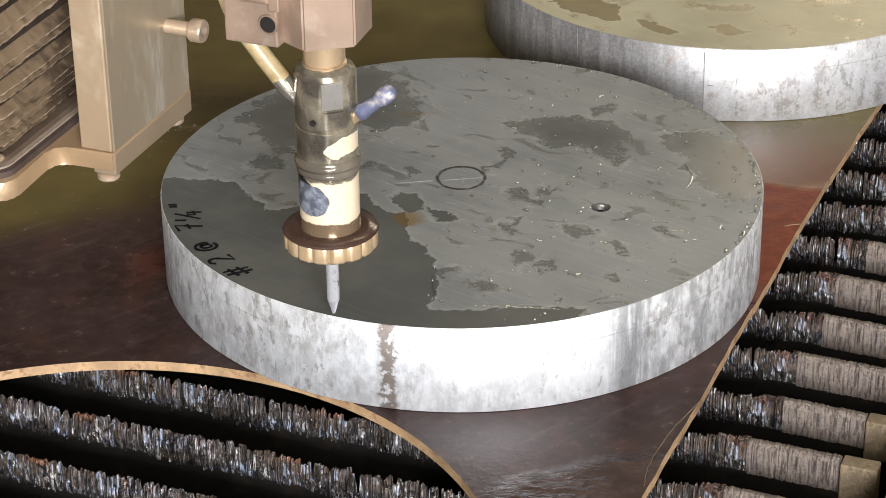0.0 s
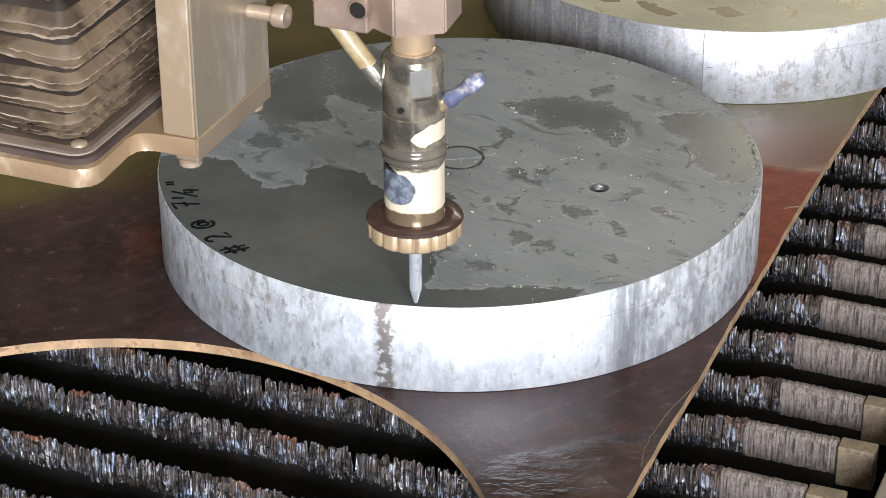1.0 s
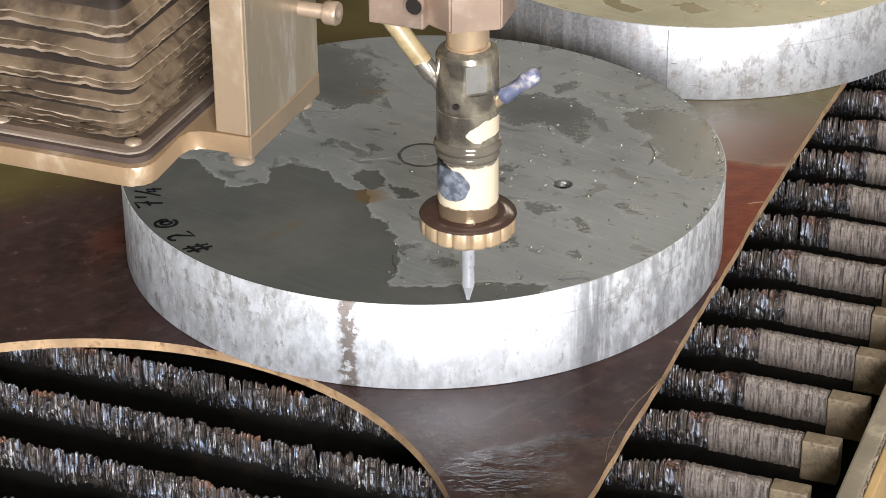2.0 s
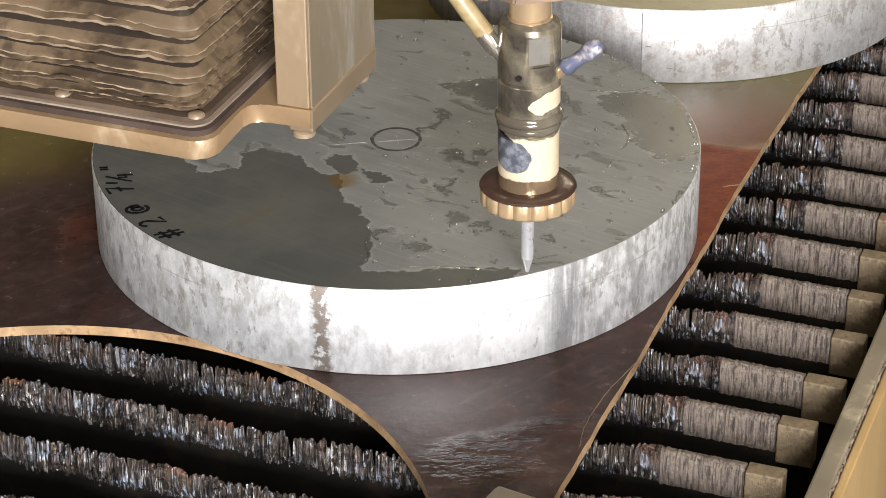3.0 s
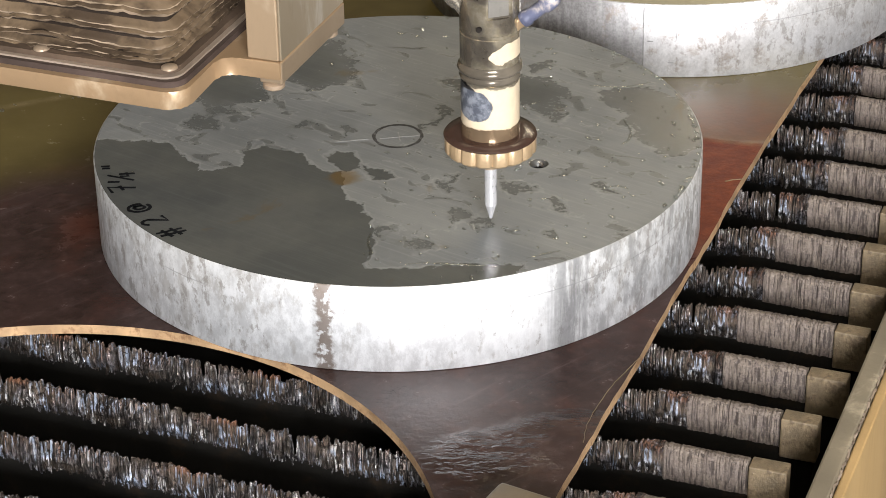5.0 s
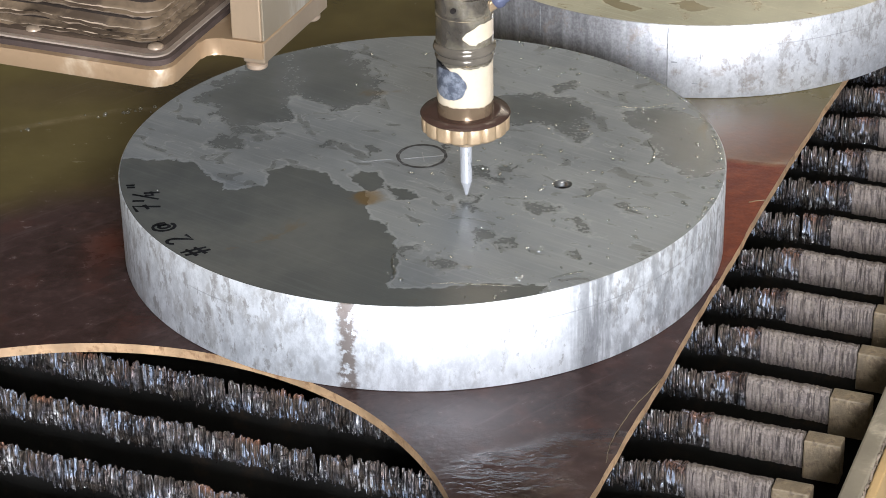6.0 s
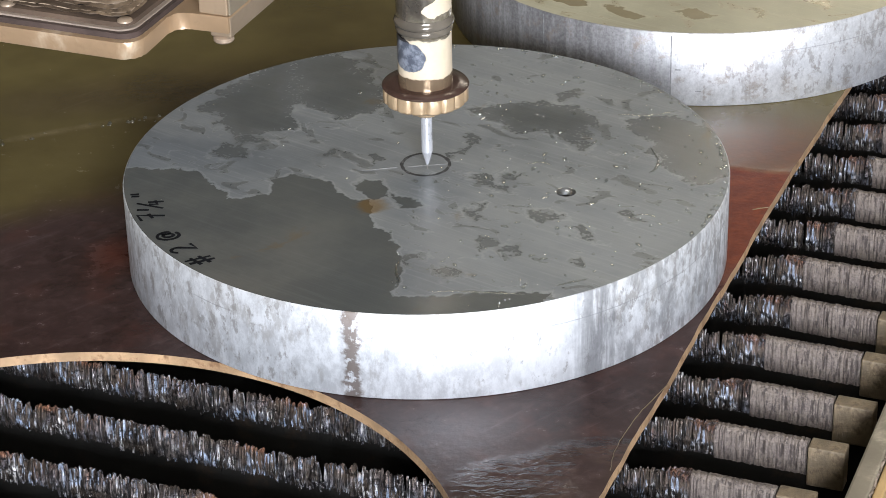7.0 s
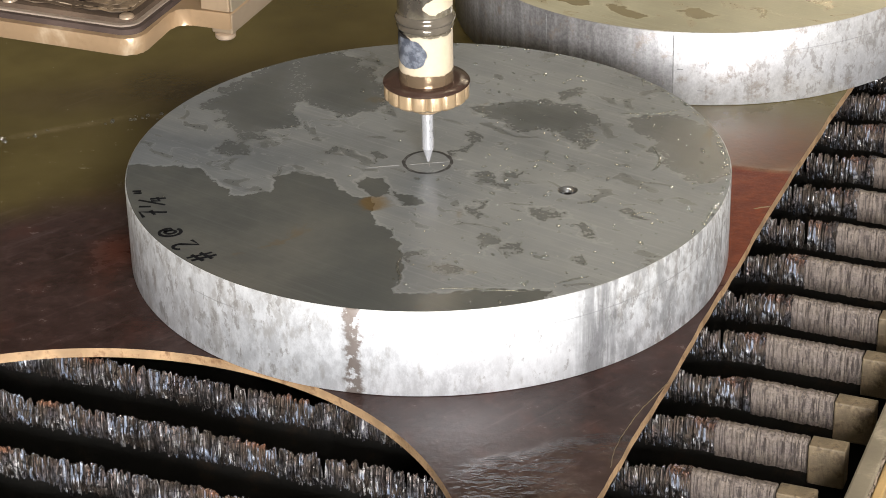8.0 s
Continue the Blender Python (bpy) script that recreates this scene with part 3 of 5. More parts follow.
def body_paint():
    """The mixing head's body: steel with cream paint left on it and a blue patch."""
    m = Mat("worn_cream_on_steel")
    w = warped(m, 90.0, 0.006)
    ws, xs = m.axis(w), m.axis()
    n = m.noise(180.0, 5.0, 0.65)
    steel = m.mix(m.ramp(n, 0.35, 0.7), (0.31, 0.265, 0.19), (0.50, 0.45, 0.35))
    steel = m.mix(m.ramp(m.noise(45.0, 3.0), 0.5, 0.62, 0.0, 0.8), steel, (0.11, 0.095, 0.08))
    # cream band on the lower barrel, cream splash on the upper one
    band = m.math("MULTIPLY", m.ramp(ws[2], 0.0620, 0.0632), m.ramp(ws[2], 0.0865, 0.0885, 1.0, 0.0))
    swap = m.n("ShaderNodeCombineXYZ", X=ws[0], Y=ws[2]).outputs[0]
    front = m.math("LESS_THAN", xs[1], 0.004)
    splash = m.math("MULTIPLY", m.ramp(m.blob(0.0150, 0.1085, 0.0105, 0.0054, 20, swap), 0.0, 0.08), front)
    blue = m.math("MULTIPLY", m.ramp(m.blob(-0.0050, 0.0765, 0.0125, 0.0100, 0, swap), 0.0, 0.08), front)
    black = m.math("MULTIPLY", m.ramp(m.blob(-0.0110, 0.0815, 0.0130, 0.0085, -20, swap), 0.0, 0.1), front)
    low = m.ramp(ws[2], 0.0622, 0.0634, 1.0, 0.0)
    cream = m.math("MAXIMUM", band, splash)
    col = m.mix(cream, steel, m.mix(n, (0.52, 0.42, 0.29), (0.66, 0.56, 0.41)))
    col = m.mix(low, col, (0.36, 0.255, 0.16))
    col = m.mix(black, col, (0.022, 0.021, 0.022))
    col = m.mix(blue, col, m.mix(m.ramp(n, 0.4, 0.62), (0.070, 0.078, 0.098), (0.20, 0.215, 0.245)))
    metal = m.ramp(cream, 0.0, 1.0, 0.72, 0.0)
    return m.done(col, m.ramp(cream, 0.0, 1.0, 0.19, 0.42), metal, n, 0.0004, 0.25)


M_BODY = body_paint()


# ---- mesh helpers ----
def finish(bm, name, mats, smooth=None):
    me = bpy.data.meshes.new(name)
    bmesh.ops.recalc_face_normals(bm, faces=bm.faces)
    bm.to_mesh(me)
    bm.free()
    for mt in (mats if isinstance(mats, (list, tuple)) else [mats]):
        me.materials.append(mt)
    if smooth is not None:
        me.polygons.foreach_set("use_smooth", [True] * len(me.polygons))
        me.set_sharp_from_angle(angle=radians(smooth))
    return me


def part(name, bm, mats, parent=None, label="", smooth=None):
    ob = new(name, finish(bm, name, mats, smooth))
    if parent is not None:
        ob.parent = parent
    if label:
        tagged(ob, label)
    return ob


def thing(name, label, category, group="", kind="", m=None):
    ob = new(name)
    ob.empty_display_size = 0.02
    if m is not None:
        ob.matrix_world = m
    return tagged(ob, label, category, group, kind)


def box(bm, a, b, bevel=0.0, seg=2, m=None):
    vs = [bm.verts.new((x, y, z)) for x in (a[0], b[0]) for y in (a[1], b[1]) for z in (a[2], b[2])]
    fs = [bm.faces.new([vs[i] for i in q]) for q in ((0, 1, 3, 2), (4, 6, 7, 5), (0, 4, 5, 1), (2, 3, 7, 6), (0, 2, 6, 4), (1, 5, 7, 3))]
    if bevel:
        es = list({e for f in fs for e in f.edges})
        r = bmesh.ops.bevel(bm, geom=es, offset=bevel, segments=seg, affect="EDGES", profile=0.5)
        vs = list({v for f in r["faces"] for v in f.verts} | {v for v in vs if v.is_valid})
    if m is not None:
        bmesh.ops.transform(bm, matrix=m, verts=vs)
    return bm


def lathe(bm, profile, n=48, m=None, wobble=None):
    """Rings of (radius, height) round z; a radius of 0 closes the end."""
    rings, made = [], []
    for r, z in profile:
        if r <= 1e-7:
            rings.append([bm.verts.new((0, 0, z))])
        else:
            rings.append([bm.verts.new((r * (wobble(i, z) if wobble else 1) * math.cos(2 * math.pi * i / n), r * (wobble(i, z) if wobble else 1) * math.sin(2 * math.pi * i / n), z)) for i in range(n)])
        made += rings[-1]
    for a, b in zip(rings, rings[1:]):
        for i in range(n):
            j = (i + 1) % n
            if len(a) == 1 and len(b) == 1:
                continue
            if len(a) == 1:
                bm.faces.new((a[0], b[i], b[j]))
            elif len(b) == 1:
                bm.faces.new((a[i], a[j], b[0]))
            else:
                bm.faces.new((a[i], a[j], b[j], b[i]))
    if m is not None:
        bmesh.ops.transform(bm, matrix=m, verts=made)
    return bm


def along(p, q):
    """A pose at p whose z points to q."""
    p, q = Vector(p), Vector(q)
    return Matrix.Translation(p) @ (q - p).to_track_quat("Z", "Y").to_matrix().to_4x4()


def tube(bm, points, r, n=20):
    pts = [Vector(p) for p in points]
    rings = []
    for i, p in enumerate(pts):
        d = (pts[min(i + 1, len(pts) - 1)] - pts[max(i - 1, 0)]).normalized()
        side = d.cross(Vector((0, 1, 0.01))).normalized()
        up = side.cross(d)
        rings.append([bm.verts.new(p + r * (math.cos(2 * math.pi * k / n) * side + math.sin(2 * math.pi * k / n) * up)) for k in range(n)])
    for a, b in zip(rings, rings[1:]):
        for k in range(n):
            bm.faces.new((a[k], a[(k + 1) % n], b[(k + 1) % n], b[k]))
    bm.faces.new(rings[0])
    bm.faces.new(rings[-1])
    return bm


def prism(bm, outline, z0, z1, top=0, side=0):
    lo, hi = [bm.verts.new((x, y, z0)) for x, y in outline], [bm.verts.new((x, y, z1)) for x, y in outline]
    n = len(outline)
    for i in range(n):
        bm.faces.new((lo[i], lo[(i + 1) % n], hi[(i + 1) % n], hi[i])).material_index = side
    bm.faces.new(hi).material_index = top
    bm.faces.new(lo[::-1]).material_index = top
    return bm


def smooth_line(points, steps=8):
    """A Catmull-Rom line through the points."""
    p = [Vector(q) for q in points]
    p = [2 * p[0] - p[1]] + p + [2 * p[-1] - p[-2]]
    out = []
    for a, b, c, d in zip(p, p[1:], p[2:], p[3:]):
        for k in range(steps):
            t = k / steps
            out.append(0.5 * (2 * b + (c - a) * t + (2 * a - 5 * b + 4 * c - d) * t * t + (3 * b - a - 3 * c + d) * t ** 3))
    return out + [p[-2]]


def machine(u, v, z, turn=0.0):
    return pose(0, 0, 0, 0, 0, AXIS) @ pose(u, v, z, 0, 0, turn)


# ---- the shop ----
def shop():
    bm = bmesh.new()
    box(bm, (-5, -5, -0.95), (5, 10, -0.85))
    tagged(part("floor", bm, M_FLOOR), "grey concrete shop floor", "floor", kind="structure")
    for nm, a, b in (("wall_north", (-5, 9.5, -0.85), (5, 9.7, 3.5)),
                     ("wall_east", (4.8, -4.5, -0.85), (5, 9.5, 3.5)), ("wall_west", (-5, -4.5, -0.85), (-4.8, 9.5, 3.5))):
        bm = bmesh.new()
        box(bm, a, b)
        tagged(part(nm, bm, M_WALL), "plain painted shop wall", "wall", kind="structure")
    # south wall round its window opening
    a, b, lo, hi = WIN_X - WIN_W / 2 - 0.05, WIN_X + WIN_W / 2 + 0.05, WIN_Z - WIN_H / 2 - 0.05, WIN_Z + WIN_H / 2 + 0.05
    bm = bmesh.new()
    for p, q in (((-5, -4.7, -0.85), (a, -4.5, 3.5)), ((b, -4.7, -0.85), (5, -4.5, 3.5)), ((a, -4.7, -0.85), (b, -4.5, lo)), ((a, -4.7, hi), (b, -4.5, 3.5))):
        box(bm, p, q)
    tagged(part("wall_south", bm, M_WALL), "plain painted shop wall with a window opening", "wall", kind="structure")
    win = tagged(new("window_1"), "wide bright shop window", "window", kind="structure")
    for p, q in (((a, -4.68, lo), (a + 0.045, -4.6, hi)), ((b - 0.045, -4.68, lo), (b, -4.6, hi)), ((a + 0.045, -4.68, lo), (b - 0.045, -4.6, lo + 0.045)), ((a + 0.045, -4.68, hi - 0.045), (b - 0.045, -4.6, hi))):
        bm = bmesh.new()
        box(bm, p, q, 0.004)
        part("window_frame", bm, M_CEIL, win)
    bm = bmesh.new()
    box(bm, (-5, -4.7, 3.5), (5, 9.7, 3.6))
    tagged(part("ceiling", bm, M_CEIL), "plain pale shop ceiling", "ceiling", kind="structure")


def ceiling_light(x, y):
    ob = thing("ceiling_light", "long ceiling light with a glowing diffuser", "light", "ceiling lights", m=pose(x, y, 3.4))
    bm = bmesh.new()
    box(bm, (-1.25, -0.2, 0.0), (1.25, 0.2, 0.1), 0.01)
    part("housing", bm, M_CEIL, ob)
    bm = bmesh.new()
    box(bm, (-1.2, -0.15, -0.02), (1.2, 0.15, -0.004))
    part("diffuser", bm, M_PANEL, ob, "glowing diffuser")


def work_lamp():
    ob = thing("work_lamp", "twin LED work lamp on a stand", "lamp")
    mid = (Vector(WORK_LAMPS[0]) + Vector(WORK_LAMPS[1])) / 2
    bm = bmesh.new()
    lathe(bm, [(0, -0.85), (0.2, -0.85), (0.2, -0.83), (0.018, -0.82), (0.018, mid.z - 0.12), (0, mid.z - 0.12)], 24, Matrix.Translation((mid.x + 0.03, mid.y - 0.1, 0)))
    part("stand", bm, M_BLACK, ob)
    bm = bmesh.new()
    box(bm, (mid.x - 0.17, mid.y - 0.13, mid.z - 0.14), (mid.x + 0.2, mid.y - 0.08, mid.z - 0.11), 0.005)
    part("crossbar", bm, M_BLACK, ob)
    for p in WORK_LAMPS:
        m = look(p, (0.03, -0.05, 0.03))
        bm = bmesh.new()
        box(bm, (-0.075, -0.075, 0.012), (0.075, 0.075, 0.07), 0.008, 2, m)
        h = part("lamp_head", bm, M_BLACK, ob)
        bm = bmesh.new()
        box(bm, (-0.05, -0.05, 0.006), (0.05, 0.05, 0.012), 0.0, 2, m)
        part("led_panel", bm, M_LED, h, "bright LED face")


shop()
ceiling_light(0.3, 2.3)
# fixture for the added, unseen back-right lamp
ceiling_light(2.3, 6.6)
ceiling_light(-0.6, -0.6)
work_lamp()

# ---- the cutting tank ----
SLAT_PITCH, SLAT_FIRST, SLAT_TOP = 0.0506, 0.0215, -0.0085
PLATE_T, PLATE_EDGE = 0.006, 0.1868
HOLE_X, HOLE_Y, HOLE_R = -0.1994, -0.3445, 0.2197


def tank():
    bm = bmesh.new()
    box(bm, (-0.9, -0.75, -0.16), (0.3035, 0.9, -0.15), 0, 2, machine(0, 0, 0))
    tagged(part("water", bm, M_WATER), "black still water under the slats", "water", kind="structure")
    ob = thing("cutting_tank", "slurry-stained steel cutting tank with an ochre rim", "tank", m=machine(0, 0, 0))
    rng = random.Random(5)
    for nm, a, b in (("side_wall", (0.3045, -0.8, -0.85), (0.3160, 0.95, -0.003)), ("side_wall", (-0.93, -0.8, -0.85), (-0.905, 0.95, -0.003)),
                     ("end_wall", (-0.905, -0.8, -0.85), (0.3045, -0.76, -0.02)), ("end_wall", (-0.905, 0.91, -0.85), (0.3045, 0.95, -0.003))):
        bm = bmesh.new()
        box(bm, a, b, 0.0015)
        part(nm, bm, M_RAILTOP, ob)
    bm = bmesh.new()
    box(bm, (0.3165, -0.8, -0.6), (0.3220, 0.95, -0.0075), 0.001)
    part("outer_skin", bm, M_RAILSIDE, ob, "ochre slurry-streaked outer skin")
    # ragged weld bead between rim and skin
    bm = bmesh.new()
    pts = []
    for i in range(420):
        v = -0.75 + i * 0.004
        pts.append((0.3163 + rng.uniform(-0.0004, 0.0004), v, -0.0045 + rng.uniform(-0.0008, 0.0008)))
    tube(bm, pts, 0.0009, 6)
    part("weld_bead", bm, M_STRIP, ob, "pale ragged weld bead", 60)


def slat_comb(rng, u0, u1, thick):
    """Upright ribs left between the jet's cuts along a slat's upper edge."""
    verts, faces = [], []
    u = u0
    seed = rng.uniform(0, 100)
    while u < u1:
        w = rng.choice((0.0005, 0.0007, 0.0009, 0.0012, 0.0017))
        n1 = noise.noise(Vector((u * 30, seed, 0)))
        n2 = noise.noise(Vector((u * 150, seed + 7, 3)))
        n3 = noise.noise(Vector((u * 45, seed + 31, 8)))
        calm = min(1.0, max(0.0, (u1 - 0.002 - u) / 0.030))
        drop = 0.0016 - 0.0020 * n1 - 0.0026 * n2 + abs(rng.gauss(0, 0.0022))
        if rng.random() < 0.06:
            drop += rng.uniform(0.004, 0.016)
        top = SLAT_TOP - 0.0006 - max(0.0, drop) * (0.12 + 0.88 * calm)
        f = -rng.uniform(0.0, 0.0017) * (0.35 + 0.65 * calm) - 0.0006 * n2
        low = SLAT_TOP - 0.0215 - 0.0035 * n3 * calm - rng.uniform(0.0, 0.0035) * calm
        mid = 0.5 * (top + low) + rng.uniform(-0.003, 0.003)
        lean = rng.uniform(-0.0002, 0.0002)
        b = len(verts)
        t1 = thick * (1.0 - 0.72 * calm)
        verts += [(u + 0.2 * w, f + 0.0006, top), (u + w, f + 0.0006, top - rng.uniform(0, 0.0012)),
                  (u + w + lean, f - 0.0003, mid), (u + lean, f - 0.0003, mid),
                  (u + w + lean, 0.0009, low), (u + lean, 0.0009, low - rng.uniform(0, 0.001)),
                  (u + 0.2 * w, t1, top - 0.0004), (u + w, t1, top - 0.0008), (u + w, thick - 0.001, low), (u, thick - 0.001, low)]
        faces += [[b + i for i in q] for q in ((0, 3, 2, 1), (3, 5, 4, 2), (0, 1, 7, 6), (6, 7, 8, 9), (1, 2, 4, 8, 7), (0, 6, 9, 5, 3))]
        u += w + (rng.uniform(0.0002, 0.0009) if rng.random() < 0.6 * calm else 0.0)
        if rng.random() < 0.008 * calm:
            u += rng.uniform(0.001, 0.003)
    me = bpy.data.meshes.new("scored_edge")
    me.from_pydata(verts, [], faces)
    me.materials.append(M_COMB)
    return me


def ribbed_end(bm, rng, u0, u1, thick):
    """A slab with faint upright ribs on its face and a rounded, uneven top."""
    rows, u = [], u0
    while True:
        u = min(u, u1)
        f, t = rng.uniform(-0.0010, 0.0002), rng.uniform(-0.0007, 0.0003)
        rows.append([bm.verts.new(p) for p in ((u, 0.0004 + 0.4 * f, SLAT_TOP - 0.0215 + t), (u, f - 0.0006, SLAT_TOP - 0.0110), (u, f - 0.0004, SLAT_TOP - 0.0040), (u, f + 0.0008, SLAT_TOP - 0.0016 + t),
                                               (u, f + 0.0026, SLAT_TOP - 0.0006 + t), (u, thick - 0.0005, SLAT_TOP - 0.0016 + t), (u, thick - 0.0005, SLAT_TOP - 0.0215))])
        if u >= u1:
            break
        u += rng.choice((0.0005, 0.0007, 0.0010, 0.0014))
    for a, b in zip(rows, rows[1:]):
        for i in range(7):
            bm.faces.new((a[i], b[i], b[(i + 1) % 7], a[(i + 1) % 7]))
    bm.faces.new(rows[0])
    bm.faces.new(rows[-1][::-1])


def slats():
    for k in range(-9, 11):
        rng = random.Random(100 + k)
        v = SLAT_FIRST - SLAT_PITCH * k
        ob = thing("support_slat", "jet-scored steel support slat with a serrated upper edge", "slat", "support slats", m=machine(0, v, 0, rng.uniform(-0.35, 0.35)))
        thick = 0.007
        e0, e1 = 0.2245 + rng.uniform(-0.006, 0.008), 0.2765 + rng.uniform(-0.002, 0.002)
        end = 0.2985 + {3: -0.005, 4: -0.010}.get(k, rng.uniform(-0.002, 0.001))
        e0, e1 = e0 + end - 0.2985, e1 + end - 0.2985
        # ribs and crust stop where the neighbour's shade begins; the bar paints it
        bm = bmesh.new()
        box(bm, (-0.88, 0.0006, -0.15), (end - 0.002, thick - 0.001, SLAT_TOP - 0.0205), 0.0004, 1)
        part("bar", bm, M_SLATSHADE, ob)
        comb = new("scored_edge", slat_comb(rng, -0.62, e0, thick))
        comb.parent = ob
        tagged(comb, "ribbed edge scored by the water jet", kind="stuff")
        # unworn end with its crust, then the coated end block
        bm = bmesh.new()
        ribbed_end(bm, rng, e0 + 0.0003, e1, thick)
        part("crusted_end", bm, M_SLATEND, ob, "crusted unworn slat end")
        bm = bmesh.new()
        box(bm, (e1 + 0.0006, -0.0022, SLAT_TOP - 0.027), (end, thick + 0.002, SLAT_TOP - 0.0022), 0.0009)
        part("end_block", bm, M_ENDBLOCK, ob, "slurry-coated end block")


def plate():
    """The work plate with the round opening left by an earlier blank."""
    c, s = UX, UY
    bm = bmesh.new()
    rng = random.Random(9)

    def world(u, v):
        return (u * c - v * s, u * s + v * c)
    outer = [world(-0.86, -0.62)]
    n = 150
    for i in range(n + 1):
        v = -0.62 + 1.42 * i / n
        outer.append(world(PLATE_EDGE - 0.0004 + 0.025 * max(0.0, v - 0.13) + 0.0008 * noise.noise(Vector((v * 60, 0, 0))) + 0.0014 * noise.noise(Vector((v * 14, 5, 0))), v))
    outer.append(world(-0.86, 0.8))
    hole = [(HOLE_X + HOLE_R * math.cos(a), HOLE_Y + HOLE_R * math.sin(a)) for a in (2 * math.pi * i / 160 for i in range(160))]
    loops = []
    for z in (0.0, -PLATE_T):
        edges = []
        for line in (outer, hole):
            vs = [bm.verts.new((x, y, z)) for x, y in line]
            loops.append(vs)
            edges += [bm.edges.new((vs[i], vs[(i + 1) % len(vs)])) for i in range(len(vs))]
        bmesh.ops.triangle_fill(bm, edges=edges, use_beauty=True)
    for up, lo in ((loops[0], loops[2]), (loops[1], loops[3])):
        for i in range(len(up)):
            f = bm.faces.new((up[i], up[(i + 1) % len(up)], lo[(i + 1) % len(up)], lo[i]))
            f.material_index = 1
    ob = tagged(part("steel_plate", bm, [M_PLATE, M_EDGE], smooth=40), "wet rusty steel plate with a round cut-out, lying on slats", "plate")
    # a thin burr curling off the cut edge, and a bright nick beside it
    for line, r in ((((0.1335, -0.172), (0.130, -0.178), (0.116, -0.201), (0.106, -0.222), (0.099, -0.241), (0.096, -0.258)), 0.00024), (((0.205, 0.0365), (0.211, 0.0385), (0.216, 0.039)), 0.0004)):
        bm = bmesh.new()
        pts = [q + Vector((rng.uniform(-0.0002, 0.0002), rng.uniform(-0.0002, 0.0002), rng.uniform(-0.0002, 0.0001))) for q in smooth_line([(x, y, 0.0002) for x, y in line], 8)]
        tube(bm, pts, r, 6)
        part("burr", bm, M_HOLD, ob, "thin ragged burr", 60)


tank()
slats()
plate()

# ---- the blanks ----
DISC_R, DISC_H = 0.184, 0.0544
FAR_AT = (0.2013, 0.3760)


def blank(name, mats, bore=None, swell=0.0):
    """A thick round steel blank, out of round by swell on one side; bore: x, y, radius of a started hole."""
    bm = bmesh.new()
    n = 224
    e = 0.0007
    rings = []
    for r, z in ((DISC_R - e, 0.0), (DISC_R, e), (DISC_R, DISC_H - e), (DISC_R - e, DISC_H)):
        ring = []
        for i in range(n):
            a = 2 * math.pi * i / n
            q = r + swell * max(0.0, math.cos(a - radians(172))) ** 4
            ring.append(bm.verts.new((q * math.cos(a), q * math.sin(a), z)))
        rings.append(ring)
    for a, b in zip(rings, rings[1:]):
        for i in range(n):
            f = bm.faces.new((a[i], a[(i + 1) % n], b[(i + 1) % n], b[i]))
            f.material_index, f.smooth = 1, True
    bm.faces.new(rings[0][::-1]).material_index = 1
    if bore is None:
        bm.faces.new(rings[-1])
    else:
        bx, by, br = bore
        k = 32
        loop = [bm.verts.new((bx + br * math.cos(2 * math.pi * i / k), by + br * math.sin(2 * math.pi * i / k), DISC_H)) for i in range(k)]
        edges = [bm.edges.get((rings[-1][i], rings[-1][(i + 1) % n])) for i in range(n)]
        edges += [bm.edges.new((loop[i], loop[(i + 1) % k])) for i in range(k)]
        bmesh.ops.triangle_fill(bm, edges=edges, use_beauty=True)
        mid = [bm.verts.new((bx + 0.45 * br * math.cos(2 * math.pi * i / k), by + 0.45 * br * math.sin(2 * math.pi * i / k), DISC_H - 0.003)) for i in range(k)]
        low = bm.verts.new((bx, by, DISC_H - 0.02))
        for i in range(k):
            f = bm.faces.new((loop[i], loop[(i + 1) % k], mid[(i + 1) % k], mid[i]))
            f.material_index, f.smooth = 2, True
            f = bm.faces.new((mid[i], mid[(i + 1) % k], low))
            f.material_index = 3
    me = finish(bm, name, mats)
    return new(name, me)


near = tagged(blank("steel_blank", [M_TOP, M_SIDE, M_BORE, M_HOLESHADE], (0.0828, -0.0400, 0.0060), 0.0015),
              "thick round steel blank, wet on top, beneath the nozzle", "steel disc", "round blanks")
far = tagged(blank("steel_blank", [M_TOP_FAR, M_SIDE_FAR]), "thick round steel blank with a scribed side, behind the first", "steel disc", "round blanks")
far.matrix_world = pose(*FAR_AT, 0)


def scribes():
    """Scribed setting-out lines on the far blank's side."""
    for a0, z0, wide, high in ((-101.0, 0.004, 0.0007, 0.048), (-99.5, 0.0265, 0.004, 0.0009), (-131.0, 0.030, 0.0005, 0.022), (-95.0, 0.011, 0.004, 0.0007), (-94.0, 0.028, 0.0008, 0.006)):
        bm = bmesh.new()
        box(bm, (-wide / 2, -DISC_R - 0.00015, z0), (wide / 2, -DISC_R + 0.0006, z0 + high), 0, 2, pose(0, 0, 0, 0, 0, a0 + 90))
        part("scribed_line", bm, M_SCRATCH, far, "pale scribed line")


scribes()


